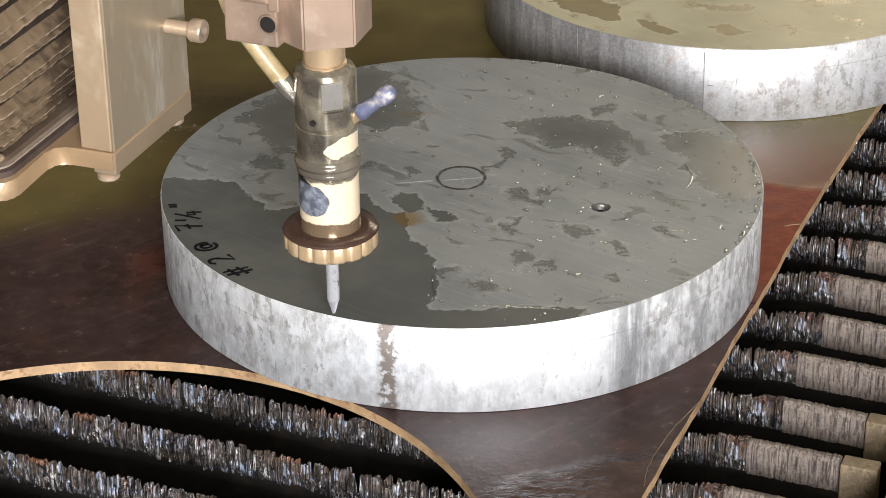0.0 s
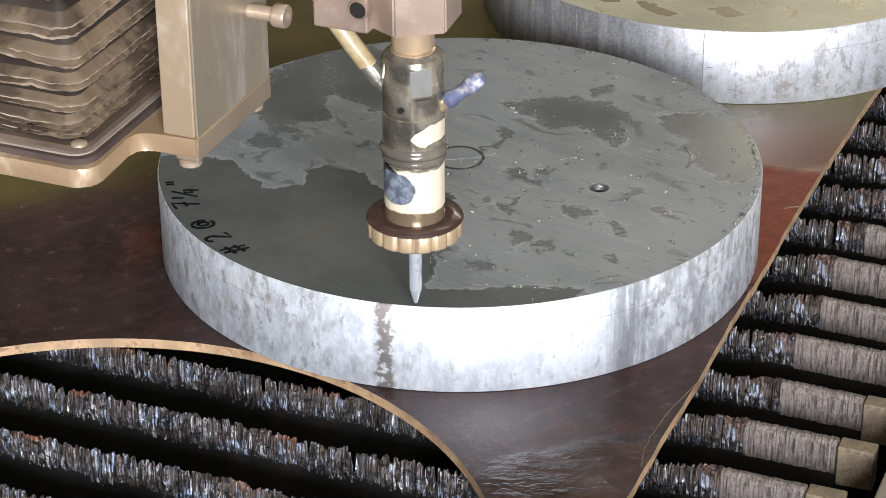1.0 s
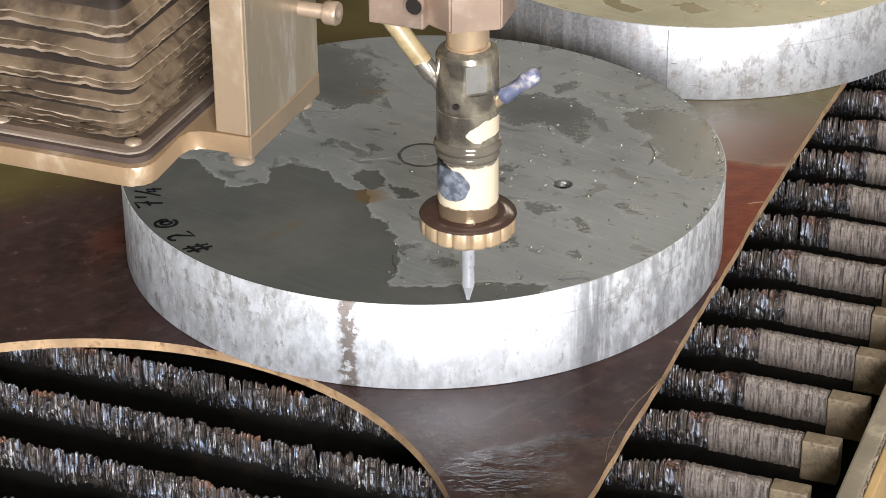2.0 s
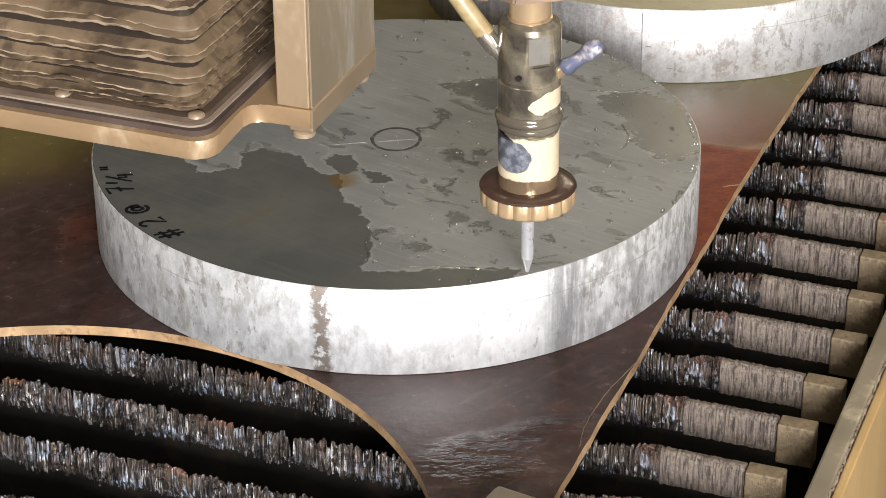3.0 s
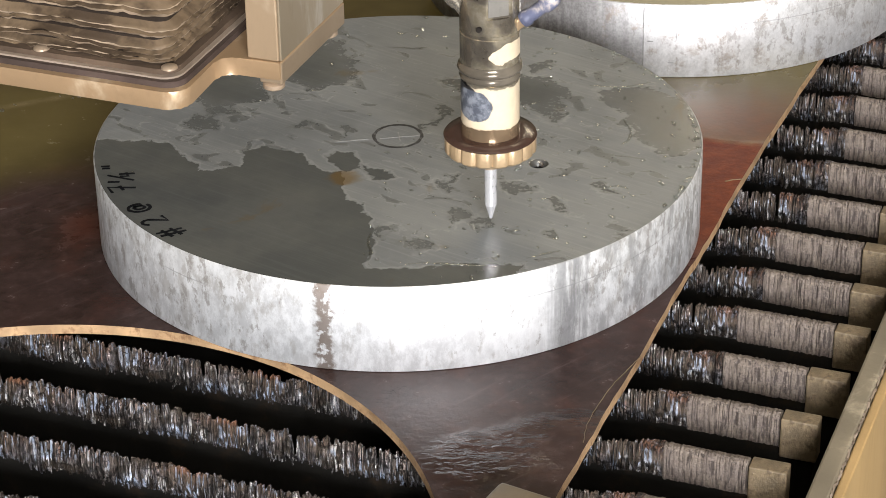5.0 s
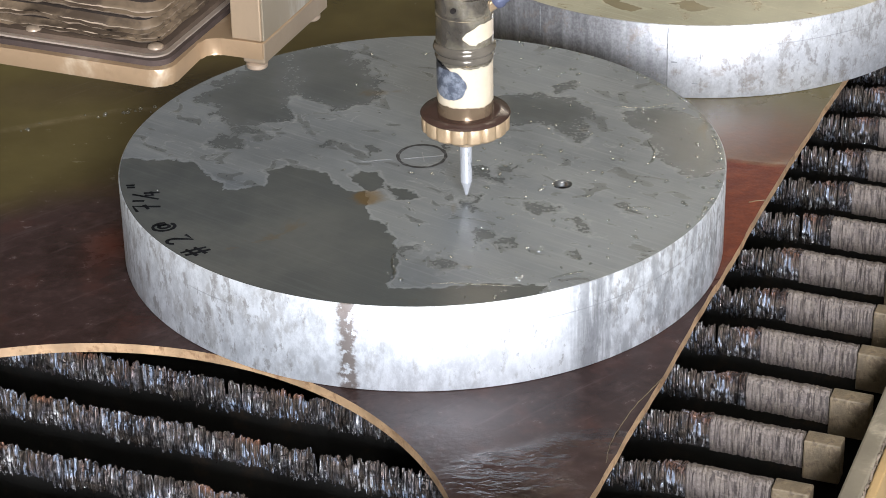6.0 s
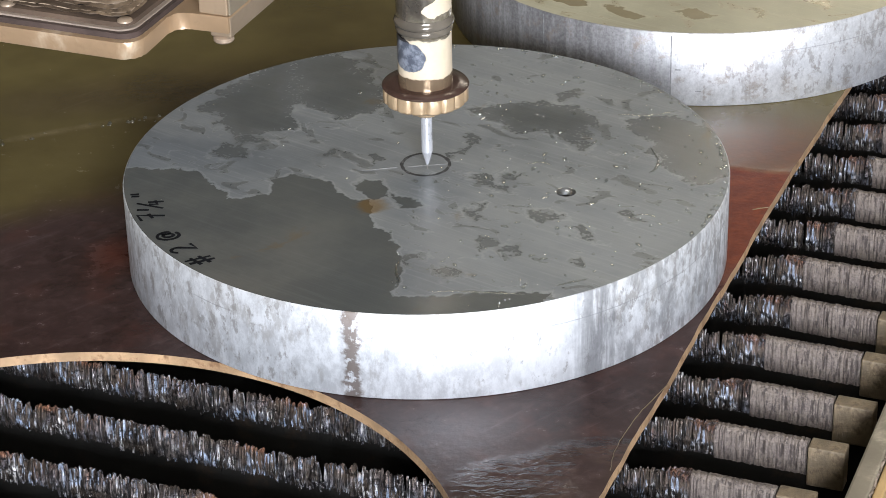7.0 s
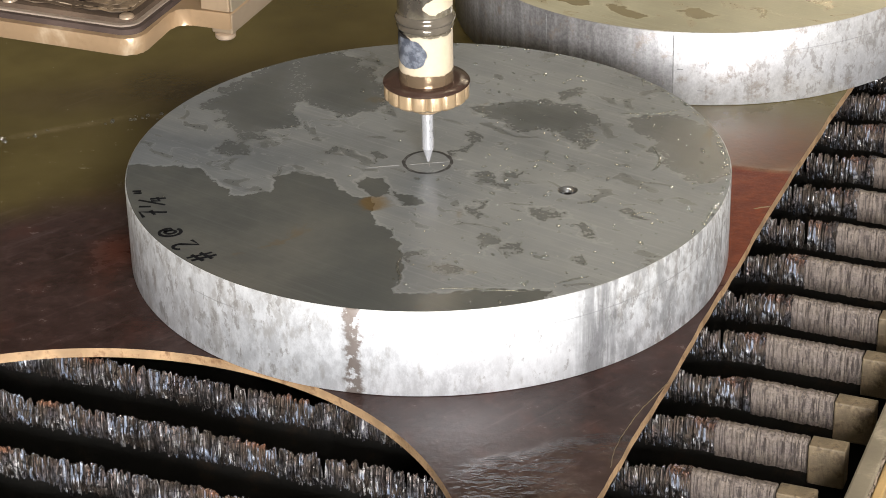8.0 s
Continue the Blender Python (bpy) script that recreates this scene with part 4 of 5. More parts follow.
def ring_mark():
    bm = bmesh.new()
    n, rng = 72, random.Random(3)
    loops = []
    for r in (0.0135, 0.0156):
        loops.append([bm.verts.new((-0.001 + (r + 0.0008 * noise.noise(Vector((i * 0.3, r * 900, 0)))) * math.cos(2 * math.pi * i / n),
                                    0.0005 + (r * 1.06 + 0.0008 * noise.noise(Vector((i * 0.3, r * 900, 4)))) * math.sin(2 * math.pi * i / n), DISC_H + 0.00015)) for i in range(n)])
    for i in range(n):
        bm.faces.new((loops[0][i], loops[0][(i + 1) % n], loops[1][(i + 1) % n], loops[1][i]))
    part("ring_marking", bm, M_RINGINK, near, "black marker ring drawn at the centre")
    # setting-out scratches through the centre
    for x0, x1, y, turn in ((-0.040, -0.019, 0.0004, 9), (-0.012, 0.014, -0.0006, 8), (-0.006, 0.006, 0.0002, 96)):
        bm = bmesh.new()
        box(bm, (x0, y - 0.0003, DISC_H - 0.0002), (x1, y + 0.0003, DISC_H + 0.00012), 0, 2, pose(0, 0, 0, 0, 0, turn))
        part("scribed_line", bm, M_SCRATCH, near, "bright scratched centre line")


def arc(cx, cy, rx, ry, a0, a1, n=14):
    return [(cx + rx * math.cos(radians(a0 + (a1 - a0) * i / n)), cy + ry * math.sin(radians(a0 + (a1 - a0) * i / n))) for i in range(n + 1)]


# pen strokes of each character, in units of its height, centred
STROKES = {
    "#": [[(-0.42, 0.16), (0.44, 0.22)], [(-0.46, -0.20), (0.40, -0.12)], [(-0.22, -0.5), (-0.08, 0.5)], [(0.10, -0.48), (0.26, 0.52)]],
    "2": [arc(-0.02, 0.22, 0.27, 0.26, 160, -35) + [(-0.30, -0.48), (0.36, -0.44)]],
    "@": [arc(0.02, 0.0, 0.20, 0.22, 40, 330) + [(0.24, 0.22), (0.22, -0.20)] + arc(0.0, 0.02, 0.46, 0.46, -20, 300, 22)],
    "7": [[(-0.32, 0.44), (0.34, 0.48), (0.14, 0.0), (-0.06, -0.52)], [(-0.18, -0.02), (0.34, 0.04)]],
    "\u00bc": [[(-0.42, 0.10), (-0.34, 0.50)], [(-0.36, -0.40), (0.30, 0.42)], [(0.12, 0.02), (0.06, -0.26), (0.44, -0.24)], [(0.32, 0.02), (0.28, -0.52)]],
    "\"": [[(-0.10, 0.16), (-0.08, 0.46)], [(0.12, 0.16), (0.14, 0.48)]],
}


def writing(text, x, y, size, turn):
    """One character drawn with a broad marker as flat ribbons."""
    bm = bmesh.new()
    rng = random.Random(len(text) + int(size * 1e5) + int(turn))
    for k, line in enumerate(STROKES[text]):
        pts = [Vector((px * size * 0.8 + 0.14 * py * size, py * size, 0)) for px, py in line]
        rows = []
        for i, q in enumerate(pts):
            d = (pts[min(i + 1, len(pts) - 1)] - pts[max(i - 1, 0)]).normalized()
            side = Vector((-d.y, d.x, 0)) * 0.00108 * rng.uniform(0.8, 1.2)
            rows.append((bm.verts.new(q - side), bm.verts.new(q + side)))
            for v in rows[-1]:
                v.co.z = 0.00002 * k
        for p, q in zip(rows, rows[1:]):
            bm.faces.new((p[0], q[0], q[1], p[1]))
    ob = part("writing", bm, M_INK, near, "black marker writing on the rim")
    ob.matrix_basis = pose(x, y, DISC_H + 0.00015, 0, 0, turn)


ring_mark()
for text, x, y, size, turn in (("#", -0.1290, -0.1165, 0.0150, 130), ("2", -0.1402, -0.1025, 0.0145, 126), ("@", -0.1500, -0.0862, 0.0135, 122),
                               ("7", -0.1625, -0.0620, 0.0150, 112), ("\u00bc", -0.1648, -0.0475, 0.0170, 106), ("\"", -0.1700, -0.0340, 0.0160, 102)):
    writing(text, x, y, size, turn)


def droplets():
    """Beads of water on the dry part of the near blank."""
    rng = random.Random(21)
    verts, faces = [], []
    count = 0
    while count < 430:
        a, r = rng.uniform(0, 2 * math.pi), DISC_R * math.sqrt(rng.random()) * 0.985
        if rng.random() < 0.14:
            a, r = rng.uniform(-0.6, 1.5), DISC_R * rng.uniform(0.978, 0.990)
        x, y = r * math.cos(a), r * math.sin(a)
        if x < -0.02 and y < 0.03 and rng.random() < 0.93:
            continue
        if x < 0.03 and rng.random() < (0.9 if y > 0.02 else 0.6):
            continue
        if math.hypot(x - 0.0828, y + 0.04) < 0.009:
            continue
        s = rng.choice((0.0005, 0.0006, 0.0007, 0.0009, 0.0012, 0.0016))
        b = len(verts)
        n = 9
        sx, sy, t = s * rng.uniform(0.8, 1.8), s * rng.uniform(0.7, 1.1), rng.uniform(0, math.pi)
        for ring, (k, z) in enumerate(((1.0, 0.0), (0.9, 0.35), (0.55, 0.6))):
            for i in range(n):
                q = 2 * math.pi * i / n
                wob = 1 + 0.25 * math.sin(2 * q + t) * (ring == 0)
                px, py = k * sx * wob * math.cos(q), k * sy * wob * math.sin(q)
                verts.append((x + px * math.cos(t) - py * math.sin(t), y + px * math.sin(t) + py * math.cos(t), DISC_H + 0.0001 + z * s * 0.75))
        verts.append((x, y, DISC_H + 0.0001 + 0.66 * s * 0.75))
        for ring in range(2):
            for i in range(n):
                j = (i + 1) % n
                faces.append((b + ring * n + i, b + ring * n + j, b + (ring + 1) * n + j, b + (ring + 1) * n + i))
        for i in range(n):
            faces.append((b + 2 * n + i, b + 2 * n + (i + 1) % n, b + 3 * n))
        faces.append(tuple(b + i for i in range(n))[::-1])
        count += 1
    me = bpy.data.meshes.new("water_droplets")
    me.from_pydata(verts, [], faces)
    me.polygons.foreach_set("use_smooth", [True] * len(me.polygons))
    me.materials.append(M_DROP)
    tagged(new("water_droplets", me), "small clear water droplets on the steel blank", "water", kind="stuff")


droplets()


def water_ridges():
    """Raised lips of water where the films end on the near blank."""
    lips = (((0.002, -0.159), (0.014, -0.158), (0.030, -0.160), (0.045, -0.1615), (0.054, -0.1635)), ((0.138, 0.018), (0.141, -0.001), (0.138, -0.012), (0.134, -0.017)),
            ((-0.016, -0.122), (-0.0175, -0.134), (-0.0158, -0.145), (-0.0168, -0.154)), ((0.060, -0.002), (0.070, 0.0), (0.076, -0.004)),
            ((0.120, 0.067), (0.141, 0.064), (0.159, 0.070)), ((0.070, -0.155), (0.082, -0.150), (0.090, -0.147)), ((0.118, -0.074), (0.127, -0.071), (0.134, -0.074)))
    rng = random.Random(14)
    bm = bmesh.new()
    for lip in lips:
        line = smooth_line([(x, y, DISC_H + 0.0001) for x, y in lip], 9)
        last, rings = len(line) - 1, []
        for i, q in enumerate(line):
            d = (line[min(i + 1, last)] - line[max(i - 1, 0)]).normalized()
            side = Vector((-d.y, d.x, 0))
            r = (0.0004 + 0.0004 * rng.random()) * (0.25 + 0.75 * math.sin(math.pi * (i + 0.3) / (last + 0.6)))
            c = q + side * rng.uniform(-0.0005, 0.0005)
            rings.append([bm.verts.new(c + side * (r * 1.5 * math.cos(a)) + Vector((0, 0, r * 0.8 * math.sin(a)))) for a in (math.pi * k / 6 for k in range(7))])
        for a, b in zip(rings, rings[1:]):
            for k in range(6):
                bm.faces.new((a[k], a[k + 1], b[k + 1], b[k]))
            bm.faces.new((a[6], a[0], b[0], b[6]))
        bm.faces.new(rings[0])
        bm.faces.new(rings[-1])
    ob = part("water_lips", bm, M_DROP, None, "", 70)
    tagged(ob, "clear raised lips of water on the steel blank", "water", kind="stuff")


water_ridges()


def bubbles():
    """Froth along the edge of the standing slurry."""
    rng = random.Random(77)
    bm = bmesh.new()
    for i in range(34):
        x = rng.choice((-0.30, -0.26, -0.215, -0.2, -0.192)) + rng.uniform(-0.02, 0.012)
        y = 0.189 + min(0.0, x + 0.206) * 0.38 + rng.uniform(-0.005, 0.004)
        r = rng.choice((0.0006, 0.0008, 0.0011, 0.0016))
        lathe(bm, [(0, 0.0001), (r, 0.0001), (r * 0.85, r * 0.5), (r * 0.45, r * 0.85), (0, r)], 10, pose(x, y, 0))
    ob = part("froth_bubbles", bm, M_DROP, None, "", 60)
    tagged(ob, "small froth bubbles on the wet plate", "bubbles", kind="stuff")


bubbles()


def clamp_block():
    ob = thing("hold_down_block", "olive-coated rounded steel hold-down block on the plate", "block", m=pose(0.053, -0.314, 0, 0, 0, -31))
    bm = bmesh.new()
    box(bm, (-0.003, -0.075, 0.0), (0.05, 0.0, 0.0155), 0.003, 3)
    part("block", bm, M_HOLD, ob, smooth=40)


clamp_block()

# ---- the cutting head ----
head = thing("water_jet_cutter", "moving water jet cutter with nozzle, hose and bellows-covered slide", "water jet cutter")


def nozzle():
    bm = bmesh.new()
    lathe(bm, [(0, 0.0086), (0.0034, 0.0086), (0.0036, 0.0096), (0.0036, 0.040), (0, 0.040)], 28)
    part("mixing_tube", bm, M_TUBE, head, "bright carbide mixing tube", 40)
    bm = bmesh.new()
    lathe(bm, [(0, 0.0), (0.0009, 0.0), (0.0034, 0.0085), (0, 0.0085)], 24)
    part("tube_tip", bm, M_TIP, head, "bright tapered tip", 40)
    bm = bmesh.new()
    n = 144

    def scallop(i, z):
        return 1.0 - 0.055 * max(0.0, math.cos(2 * math.pi * i * 16 / n)) ** 3
    lathe(bm, [(0, 0.0425), (0.0225, 0.0425), (0.0245, 0.0435), (0.0257, 0.0448), (0.0257, 0.0520), (0.0252, 0.0528), (0, 0.0528)], n, None, scallop)
    nut = part("clamp_nut", bm, M_BRASS, head, "scalloped brass clamping nut", 35)
    bm = bmesh.new()
    lathe(bm, [(0, 0.0335), (0.0062, 0.0335), (0.0085, 0.0352), (0.0088, 0.0375), (0.0135, 0.0395), (0.0150, 0.0424), (0, 0.0424)], 40)
    part("collar", bm, M_BRASS, nut, "", 35)
    bm = bmesh.new()
    lathe(bm, [(0, 0.0530), (0.0256, 0.0530), (0.0262, 0.0537), (0.0256, 0.0545), (0.019, 0.0552), (0, 0.0552)], 72)
    part("splash_washer", bm, M_RUBBER, head, "wet dark rubber splash washer", 50)
    bm = bmesh.new()
    lathe(bm, [(0, 0.0553), (0.0163, 0.0553), (0.0163, 0.0885), (0.0150, 0.0892), (0.0150, 0.0935), (0, 0.0935)], 64)
    part("lower_barrel", bm, M_BODY, head, "barrel with worn cream paint and a blue patch", 30)
    bm = bmesh.new()
    lathe(bm, [(0.0150, 0.0895), (0.0168, 0.0898), (0.0172, 0.0910), (0.0165, 0.0920), (0.0165, 0.0934), (0.0176, 0.0940), (0.0182, 0.0955), (0.0176, 0.0972), (0.0167, 0.0980), (0.0166, 0.0995), (0.0150, 0.0995)], 64)
    part("seal_ring", bm, M_SEAL, head, "polished dark seal ring", 60)
    bm = bmesh.new()

    def flats(i, z):
        if not 0.1290 < z < 0.1464:
            return 1.0
        return min(1.0, 0.905 / max(0.5, abs(math.cos(2 * math.pi * i / 128 - radians(-52)))))
    lathe(bm, [(0, 0.0996), (0.0166, 0.0996), (0.0166, 0.1165), (0.0160, 0.117), (0.0160, 0.1185), (0.0167, 0.119), (0.0167, 0.1289), (0.0167, 0.1291), (0.0167, 0.1463),
               (0.0167, 0.1465), (0.0155, 0.1490), (0.0125, 0.1510), (0, 0.1510)], 128, None, flats)
    body = part("upper_barrel", bm, M_BODY, head, "stained steel upper barrel", 30)
    # wrench flat, facing the front, and a dark disc painting a weep hole's shade
    face = pose(0, 0, 0, 0, 0, 38)
    bm = bmesh.new()
    box(bm, (-0.0058, -0.01535, 0.1302), (0.0058, -0.0149, 0.1452), 0.0002, 2, face)
    part("wrench_flat", bm, M_FLAT, body, "polished wrench flat")
    bm = bmesh.new()
    lathe(bm, [(0, 0), (0.0015, 0), (0.0015, 0.002), (0, 0.002)], 16, along((0.0002, -0.01655, 0.1235), (0.0002, -0.03, 0.1235)))
    part("weep_hole_disc", bm, M_HOLESHADE, body, "small dark disc standing in for a weep hole")
    bm = bmesh.new()
    lathe(bm, [(0, 0.1511), (0.0118, 0.1511), (0.0118, 0.1519), (0.0106, 0.1524), (0.0106, 0.1535), (0.0112, 0.154), (0.0112, 0.172), (0, 0.172)], 48)
    part("neck", bm, M_COPPER, head, "copper-stained neck", 40)
    # valve block: a big nut and a clamp half, its bored hole a dark disc
    bm = bmesh.new()
    hexa = [(-0.003 + 0.027 * math.cos(radians(-26 + 60 * i)), 0.005 + 0.027 * math.sin(radians(-26 + 60 * i))) for i in range(6)]
    prism(bm, hexa, 0.1655, 0.26)
    bmesh.ops.bevel(bm, geom=bm.edges[:], offset=0.0010, segments=2, affect="EDGES")
    part("gland_nut", bm, M_BLOCK, head, "large stained hexagonal gland nut")
    bm = bmesh.new()
    box(bm, (-0.046, -0.022, 0.1655), (-0.0155, 0.022, 0.26), 0.0012)
    clampb = part("clamp_body", bm, M_BLOCK, head, "stained steel clamp body")
    bm = bmesh.new()
    box(bm, (-0.020, -0.0235, 0.186), (-0.0135, 0.0, 0.26), 0.0008)
    box(bm, (-0.035, -0.026, 0.190), (-0.018, -0.0221, 0.203), 0.002)
    part("clamp_step", bm, M_BLOCK, clampb)
    bm = bmesh.new()
    lathe(bm, [(0, 0), (0.0043, 0), (0.0043, 0.0025), (0, 0.0025)], 24, along((-0.0205, -0.0206, 0.1785), (-0.0205, -0.04, 0.1785)))
    part("bore", bm, M_HOLESHADE, clampb, "dark disc standing in for a bored hole")
    bm = bmesh.new()
    lathe(bm, [(0.0044, 0), (0.0056, 0), (0.0056, 0.0022), (0.0052, 0.0028), (0.0046, 0.0028), (0.0044, 0.0022), (0.0044, 0)], 28, along((-0.0205, -0.0206, 0.1785), (-0.0205, -0.04, 0.1785)))
    part("bushing", bm, M_BLOCK, clampb, "worn ring round the hole", 40)


def nozzle_side():
    # abrasive hose with its ferrule, and the blue plug opposite; the plane faces across the machine's axis
    turn = pose(0, 0, 0, 0, 0, 21.6)

    def at(x, z, y=0.0):
        return (turn @ Vector((x, y, z)))[:]
    bm = bmesh.new()
    tube(bm, smooth_line([at(-0.0228, 0.1415), at(-0.0333, 0.156, 0.002), at(-0.0438, 0.1715, 0.006), at(-0.0505, 0.187, 0.010), at(-0.0515, 0.205, 0.014), at(-0.050, 0.25, 0.018)]), 0.0051, 20)
    hose = part("abrasive_hose", bm, M_HOSE, head, "yellowed translucent abrasive hose", 60)
    bm = bmesh.new()
    m = along(at(-0.0118, 0.1245), at(-0.0253, 0.1445))
    lathe(bm, [(0, 0), (0.0034, 0), (0.0034, 0.009), (0.0044, 0.0095), (0.0046, 0.012), (0.0051, 0.0125), (0.0051, 0.0215), (0.0047, 0.0225), (0, 0.0225)], 28, m)
    part("ferrule", bm, M_NICKEL, hose, "bright metal ferrule", 40)
    bm = bmesh.new()
    m = along(at(0.0135, 0.1205, -0.005), at(0.0360, 0.1405, -0.012))
    lathe(bm, [(0, 0), (0.0032, 0), (0.0034, 0.006), (0, 0.006)], 24, m)
    part("plug_stem", bm, M_COPPER, head, "", 40)
    bm = bmesh.new()
    lathe(bm, [(0, 0.0062), (0.0044, 0.0062), (0.0047, 0.008), (0.0047, 0.0095), (0.0040, 0.0105), (0.0038, 0.020), (0.0046, 0.0212), (0.0049, 0.025), (0.0043, 0.029), (0.0028, 0.0308), (0, 0.0312)], 28, m)
    part("inlet_plug", bm, M_BLUE, head, "scuffed blue inlet plug", 40)


COL_U0, COL_U1, COL_V0, COL_V1, BASE_Z = -0.1275, -0.1073, -0.0397, 0.0485, 0.0875


SCREWS = ((-0.1540, -0.0820), (-0.2320, -0.0820), (-0.3100, -0.0820))


def slide():
    # upright column over its foot plate
    bm = bmesh.new()
    box(bm, (COL_U0, COL_V0 - 0.0005, BASE_Z + 0.0106), (COL_U1 - 0.0015, COL_V1, 0.330), 0.0008)
    col = part("column", bm, M_TAN, head, "tan-stained aluminium column")
    bm = bmesh.new()
    box(bm, (COL_U1 - 0.0014, COL_V0 + 0.0004, BASE_Z + 0.0108), (COL_U1, COL_V1 - 0.0004, 0.330), 0.0004)
    part("side_cover", bm, M_ALU, col, "brushed aluminium side cover")
    bm = bmesh.new()
    box(bm, (COL_U1, 0.004, 0.186), (COL_U1 + 0.006, COL_V1, 0.330), 0.0008)
    part("cover_step", bm, M_TAN, col)
    bm = bmesh.new()
    m = along((COL_U1, 0.0270, 0.1450), (0.0, 0.0270, 0.1450))
    lathe(bm, [(0, -0.001), (0.0042, -0.001), (0.0042, 0.0145), (0.0060, 0.0150), (0.0066, 0.0160), (0.0066, 0.0218), (0.0060, 0.0228), (0.0032, 0.0228), (0.0032, 0.0190), (0, 0.0190)], 30, m)
    part("cap_screw", bm, M_BOLT, col, "long socket cap screw", 35)
    # foot plate that swells into the flange under the bellows
    fillet = [(-0.1325 - 0.010 * math.sin(radians(a)), -0.0520 + 0.010 * math.cos(radians(a))) for a in range(0, 91, 10)]
    corner = [(-0.1530 + 0.0120 * math.cos(radians(a)), -0.0835 + 0.0120 * math.sin(radians(a))) for a in range(0, -91, -10)]
    out = [(COL_U1, COL_V1), (COL_U1, COL_V0), (COL_U1 - 0.0005, COL_V0 - 0.002)] + fillet + corner + [(-0.40, -0.0955), (-0.40, COL_V1)]
    bm = bmesh.new()
    prism(bm, out, BASE_Z, BASE_Z + 0.0105)
    bmesh.ops.bevel(bm, geom=[e for e in bm.edges if abs(e.verts[0].co.z - e.verts[1].co.z) < 1e-6], offset=0.0006, segments=1, affect="EDGES", clamp_overlap=True)
    fl = part("flange", bm, M_FLANGE, head, "tan anodised flange plate", 40)
    bm = bmesh.new()
    box(bm, (COL_U1 - 0.0135, COL_V0 - 0.0010, BASE_Z - 0.0032), (COL_U1 + 0.0003, COL_V1 + 0.0003, BASE_Z + 0.0102), 0.0012, 3)
    part("foot_block", bm, M_FOOT, fl, "grey-tan aluminium foot under the column")
    for u, v in ((-0.1140, -0.0365), (-0.1140, 0.0380)):
        bm = bmesh.new()
        lathe(bm, [(0, 0), (0.0048, 0), (0.0062, -0.0008), (0.0062, -0.0030), (0.0052, -0.0040), (0.0030, -0.0045), (0, -0.0045)], 28, pose(u, v, BASE_Z - 0.0032))
        part("foot_screw", bm, M_BOLT, fl, "rounded foot screw", 40)

    def rounded(inset):
        u0, u1, v0, v1, r = -0.39 + inset, -0.1415 - inset, -0.0940 + inset, 0.045 - inset, 0.011
        pts = []
        for cx, cy, a0 in ((u1 - r, v0 + r, -90), (u1 - r, v1 - r, 0), (u0 + r, v1 - r, 90), (u0 + r, v0 + r, 180)):
            pts += [(cx + r * math.cos(radians(a0 + a)), cy + r * math.sin(radians(a0 + a))) for a in range(0, 91, 15)]
        return pts
    for nm, ins, z0, z1, mt, lab in (("gasket", 0.003, 0.0106, 0.0140, M_GASKET, "grimy dark gasket"), ("clamp_strip", 0.0058, 0.0141, 0.0152, M_STRIP, "pale clamping strip"), ("clamp_plate", 0.0086, 0.0153, 0.0185, M_PLATEN, "dark clamping plate")):
        bm = bmesh.new()
        prism(bm, rounded(ins), BASE_Z + z0, BASE_Z + z1)
        part(nm, bm, mt, head, lab, 40)
    for u, v in SCREWS:
        bm = bmesh.new()
        lathe(bm, [(0, 0), (0.0046, 0), (0.0044, 0.0010), (0.003, 0.0019), (0, 0.0022)], 24, pose(u, v, BASE_Z + 0.0186))
        part("button_screw", bm, M_BOLT, head, "button-head screw", 40)


PLEATS = (0.0080, 0.0095, 0.0120, 0.0140, 0.0165, 0.0200, 0.0225)


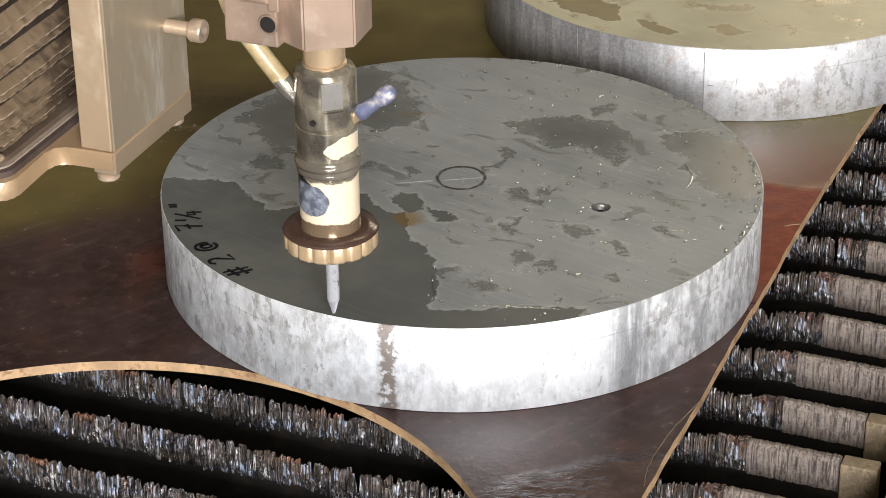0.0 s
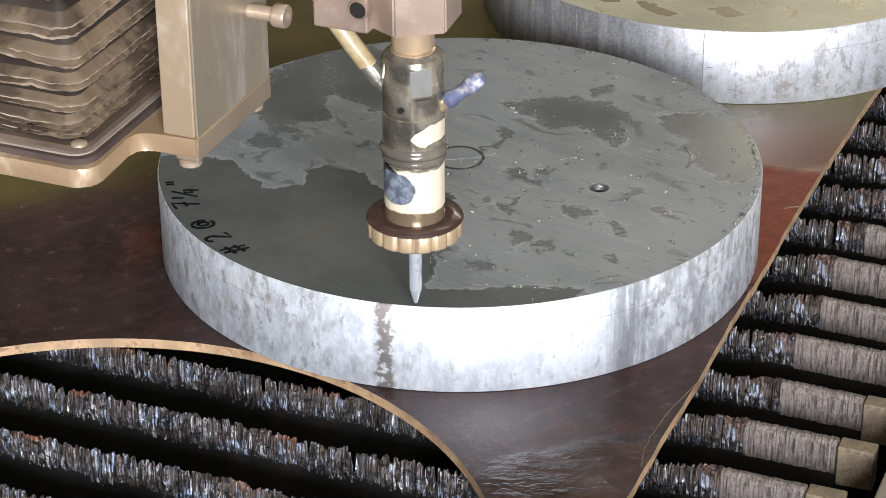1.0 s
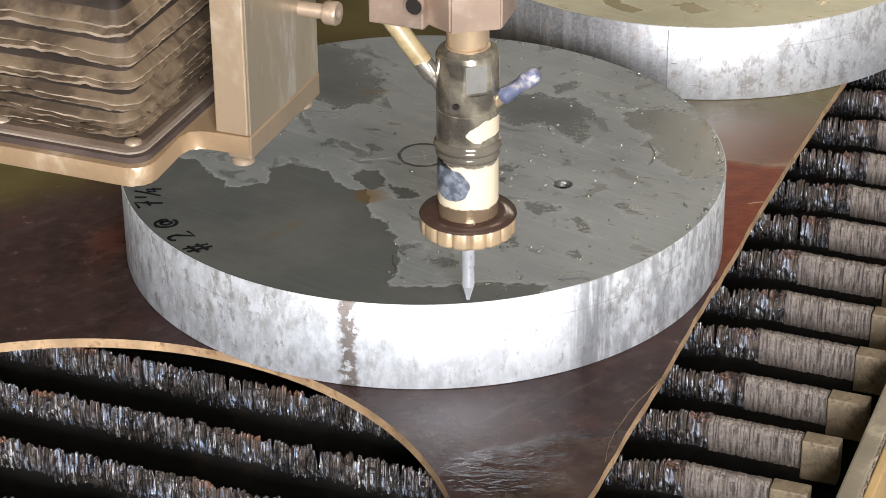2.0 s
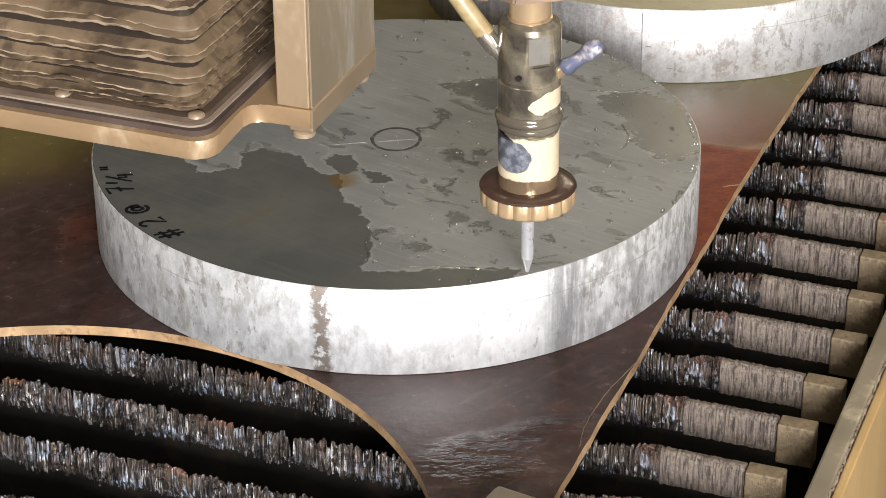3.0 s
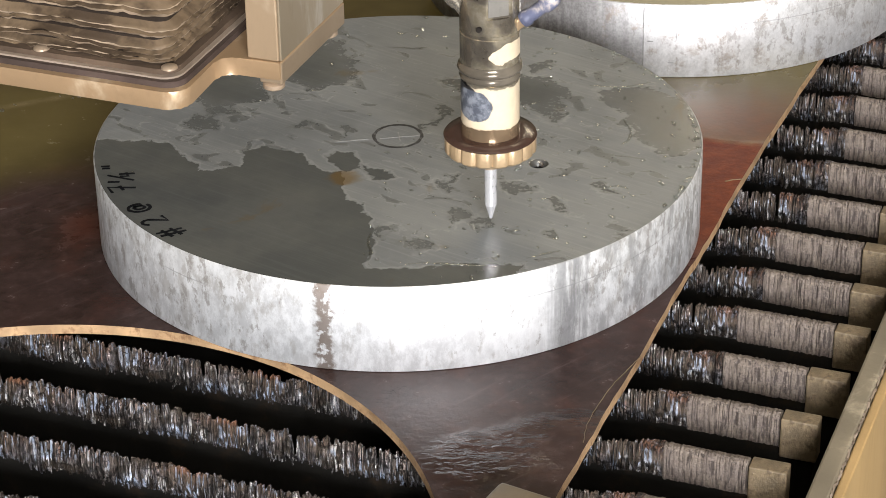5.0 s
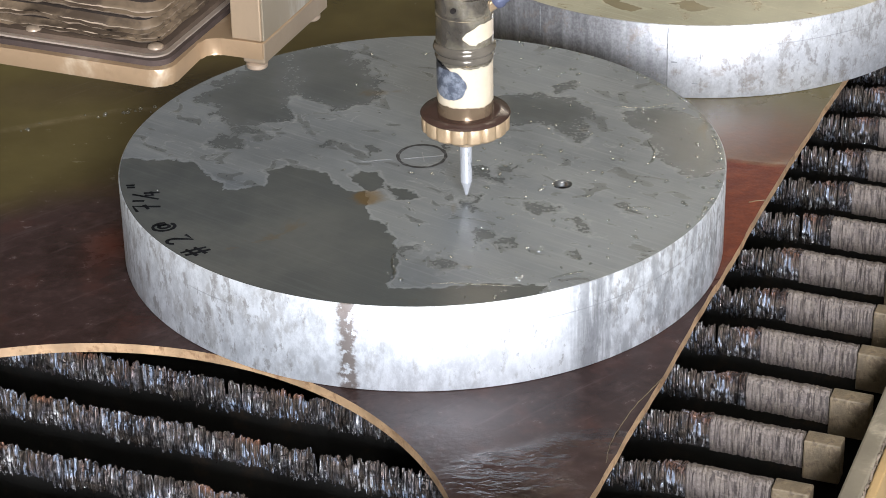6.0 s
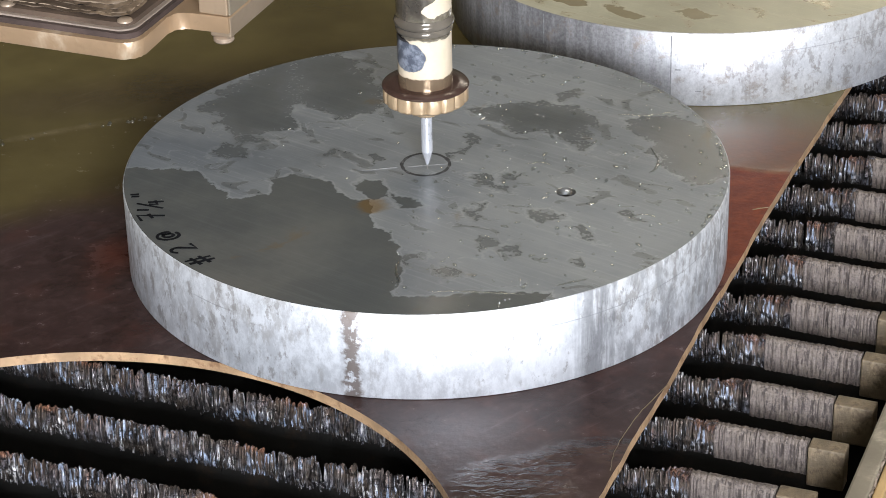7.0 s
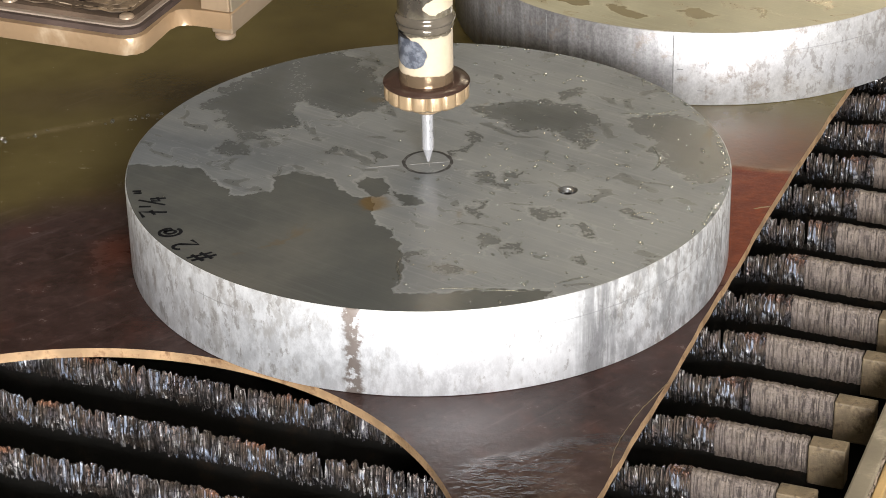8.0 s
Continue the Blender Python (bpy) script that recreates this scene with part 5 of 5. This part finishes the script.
def bellows():
    rng = random.Random(31)
    z = BASE_Z + 0.0195
    for k in range(15):
        high = PLEATS[min(k, len(PLEATS) - 1)] + rng.uniform(-0.0008, 0.0008)
        bm = bmesh.new()
        # perimeter of the pleat, sampled finely
        u0, u1, v0, v1, r = -0.385, -0.1550 + rng.uniform(-0.0022, 0.0022), -0.0790 + rng.uniform(-0.0018, 0.0018), 0.036, 0.010
        pts = []
        corners = ((u1 - r, v0 + r, -90), (u1 - r, v1 - r, 0), (u0 + r, v1 - r, 90), (u0 + r, v0 + r, 180))
        for i, (cx, cy, a0) in enumerate(corners):
            for a in range(0, 91, 10):
                t = radians(a0 + a)
                pts.append((Vector((cx + r * math.cos(t), cy + r * math.sin(t), 0)), Vector((math.cos(t), math.sin(t), 0))))
            nx, ny, b0 = corners[(i + 1) % 4]
            t = radians(b0)
            start, end, d = pts[-1][0], Vector((nx + r * math.cos(t), ny + r * math.sin(t), 0)), Vector((math.cos(t), math.sin(t), 0))
            for s in range(1, 60):
                pts.append((start.lerp(end, s / 60), d))
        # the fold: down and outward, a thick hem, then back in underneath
        # index 2 colours recesses and undersides dark, painting in their shade
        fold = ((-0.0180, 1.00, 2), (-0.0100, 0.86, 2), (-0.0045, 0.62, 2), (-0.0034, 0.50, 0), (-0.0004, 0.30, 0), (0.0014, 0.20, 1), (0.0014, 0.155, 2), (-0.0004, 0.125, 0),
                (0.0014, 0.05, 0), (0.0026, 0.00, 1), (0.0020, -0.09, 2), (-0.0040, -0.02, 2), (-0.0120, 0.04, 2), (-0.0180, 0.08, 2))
        rows = []
        for p, d in pts:
            w1 = noise.noise(Vector((p.x * 26, p.y * 26, k * 1.7)))
            w2 = noise.noise(Vector((p.x * 85, p.y * 85, k * 2.3 + 9)))
            w3 = noise.noise(Vector((p.x * 300, p.y * 300, k * 3.1 + 20)))
            row = []
            for j, (o, f, _) in enumerate(fold):
                edge = max(0.0, 1 - abs(j - 8) / 6.5)
                rag = 0.0009 * noise.noise(Vector((p.x * 420, p.y * 420, k * 5 + j))) if j in (5, 6, 9, 10) else 0.0
                q = p + d * (o + edge * (0.0036 * w1 + 0.0022 * w2 * abs(d.y) + 0.0006 * w3))
                row.append(bm.verts.new((q.x, q.y, z + high * f + rag + edge * (0.0052 * w1 + (0.0012 + 0.0016 * abs(d.y)) * w2 + 0.0010 * w3))))
            rows.append(row)
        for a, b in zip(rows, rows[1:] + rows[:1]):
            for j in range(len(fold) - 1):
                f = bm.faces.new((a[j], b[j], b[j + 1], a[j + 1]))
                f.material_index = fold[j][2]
        part("pleat", bm, [M_CLOTH, M_CLOTHEDGE, M_CLOTHSHADE], head, "dusty sagging bellows pleat" if k == 0 else "", 70)
        z += high


nozzle()
nozzle_side()
slide()
bellows()


# ---- what moves ----
def motions():
    """The head follows the blank's rim, waits, then runs straight to the centre."""
    rows = []
    z = 0.0580
    for t in (0.0, 0.25, 0.5, 0.75, 1.0, 1.25, 1.5, 1.75, 2.0, 2.25, 2.5, 2.75, 3.0):
        a = radians(-22.6 + 15.07 * t)
        rows.append((t, 0.1855 * math.sin(a), -0.1855 * math.cos(a)))
    rows += [(3.15, 0.0768, -0.1698), (3.3, 0.0792, -0.1685), (3.5, 0.0797, -0.1683), (3.9, 0.0796, -0.1682), (4.0, 0.0784, -0.1670)]
    for t in (4.25, 4.5, 5.0, 5.5, 6.0, 6.5, 6.9):
        k = (t - 4.5) / 2.0
        rows.append((t, 0.0653 - 0.0530 * k, -0.1408 + 0.1105 * k))
    rows += [(7.0, 0.0002, -0.0060), (7.15, -0.0005, -0.0048), (7.5, -0.0005, -0.0048), (8.0, -0.0005, -0.0048)]
    walk(head, [(t, pose(x, y, z, 0, 0, AXIS)) for t, x, y in rows])


motions()
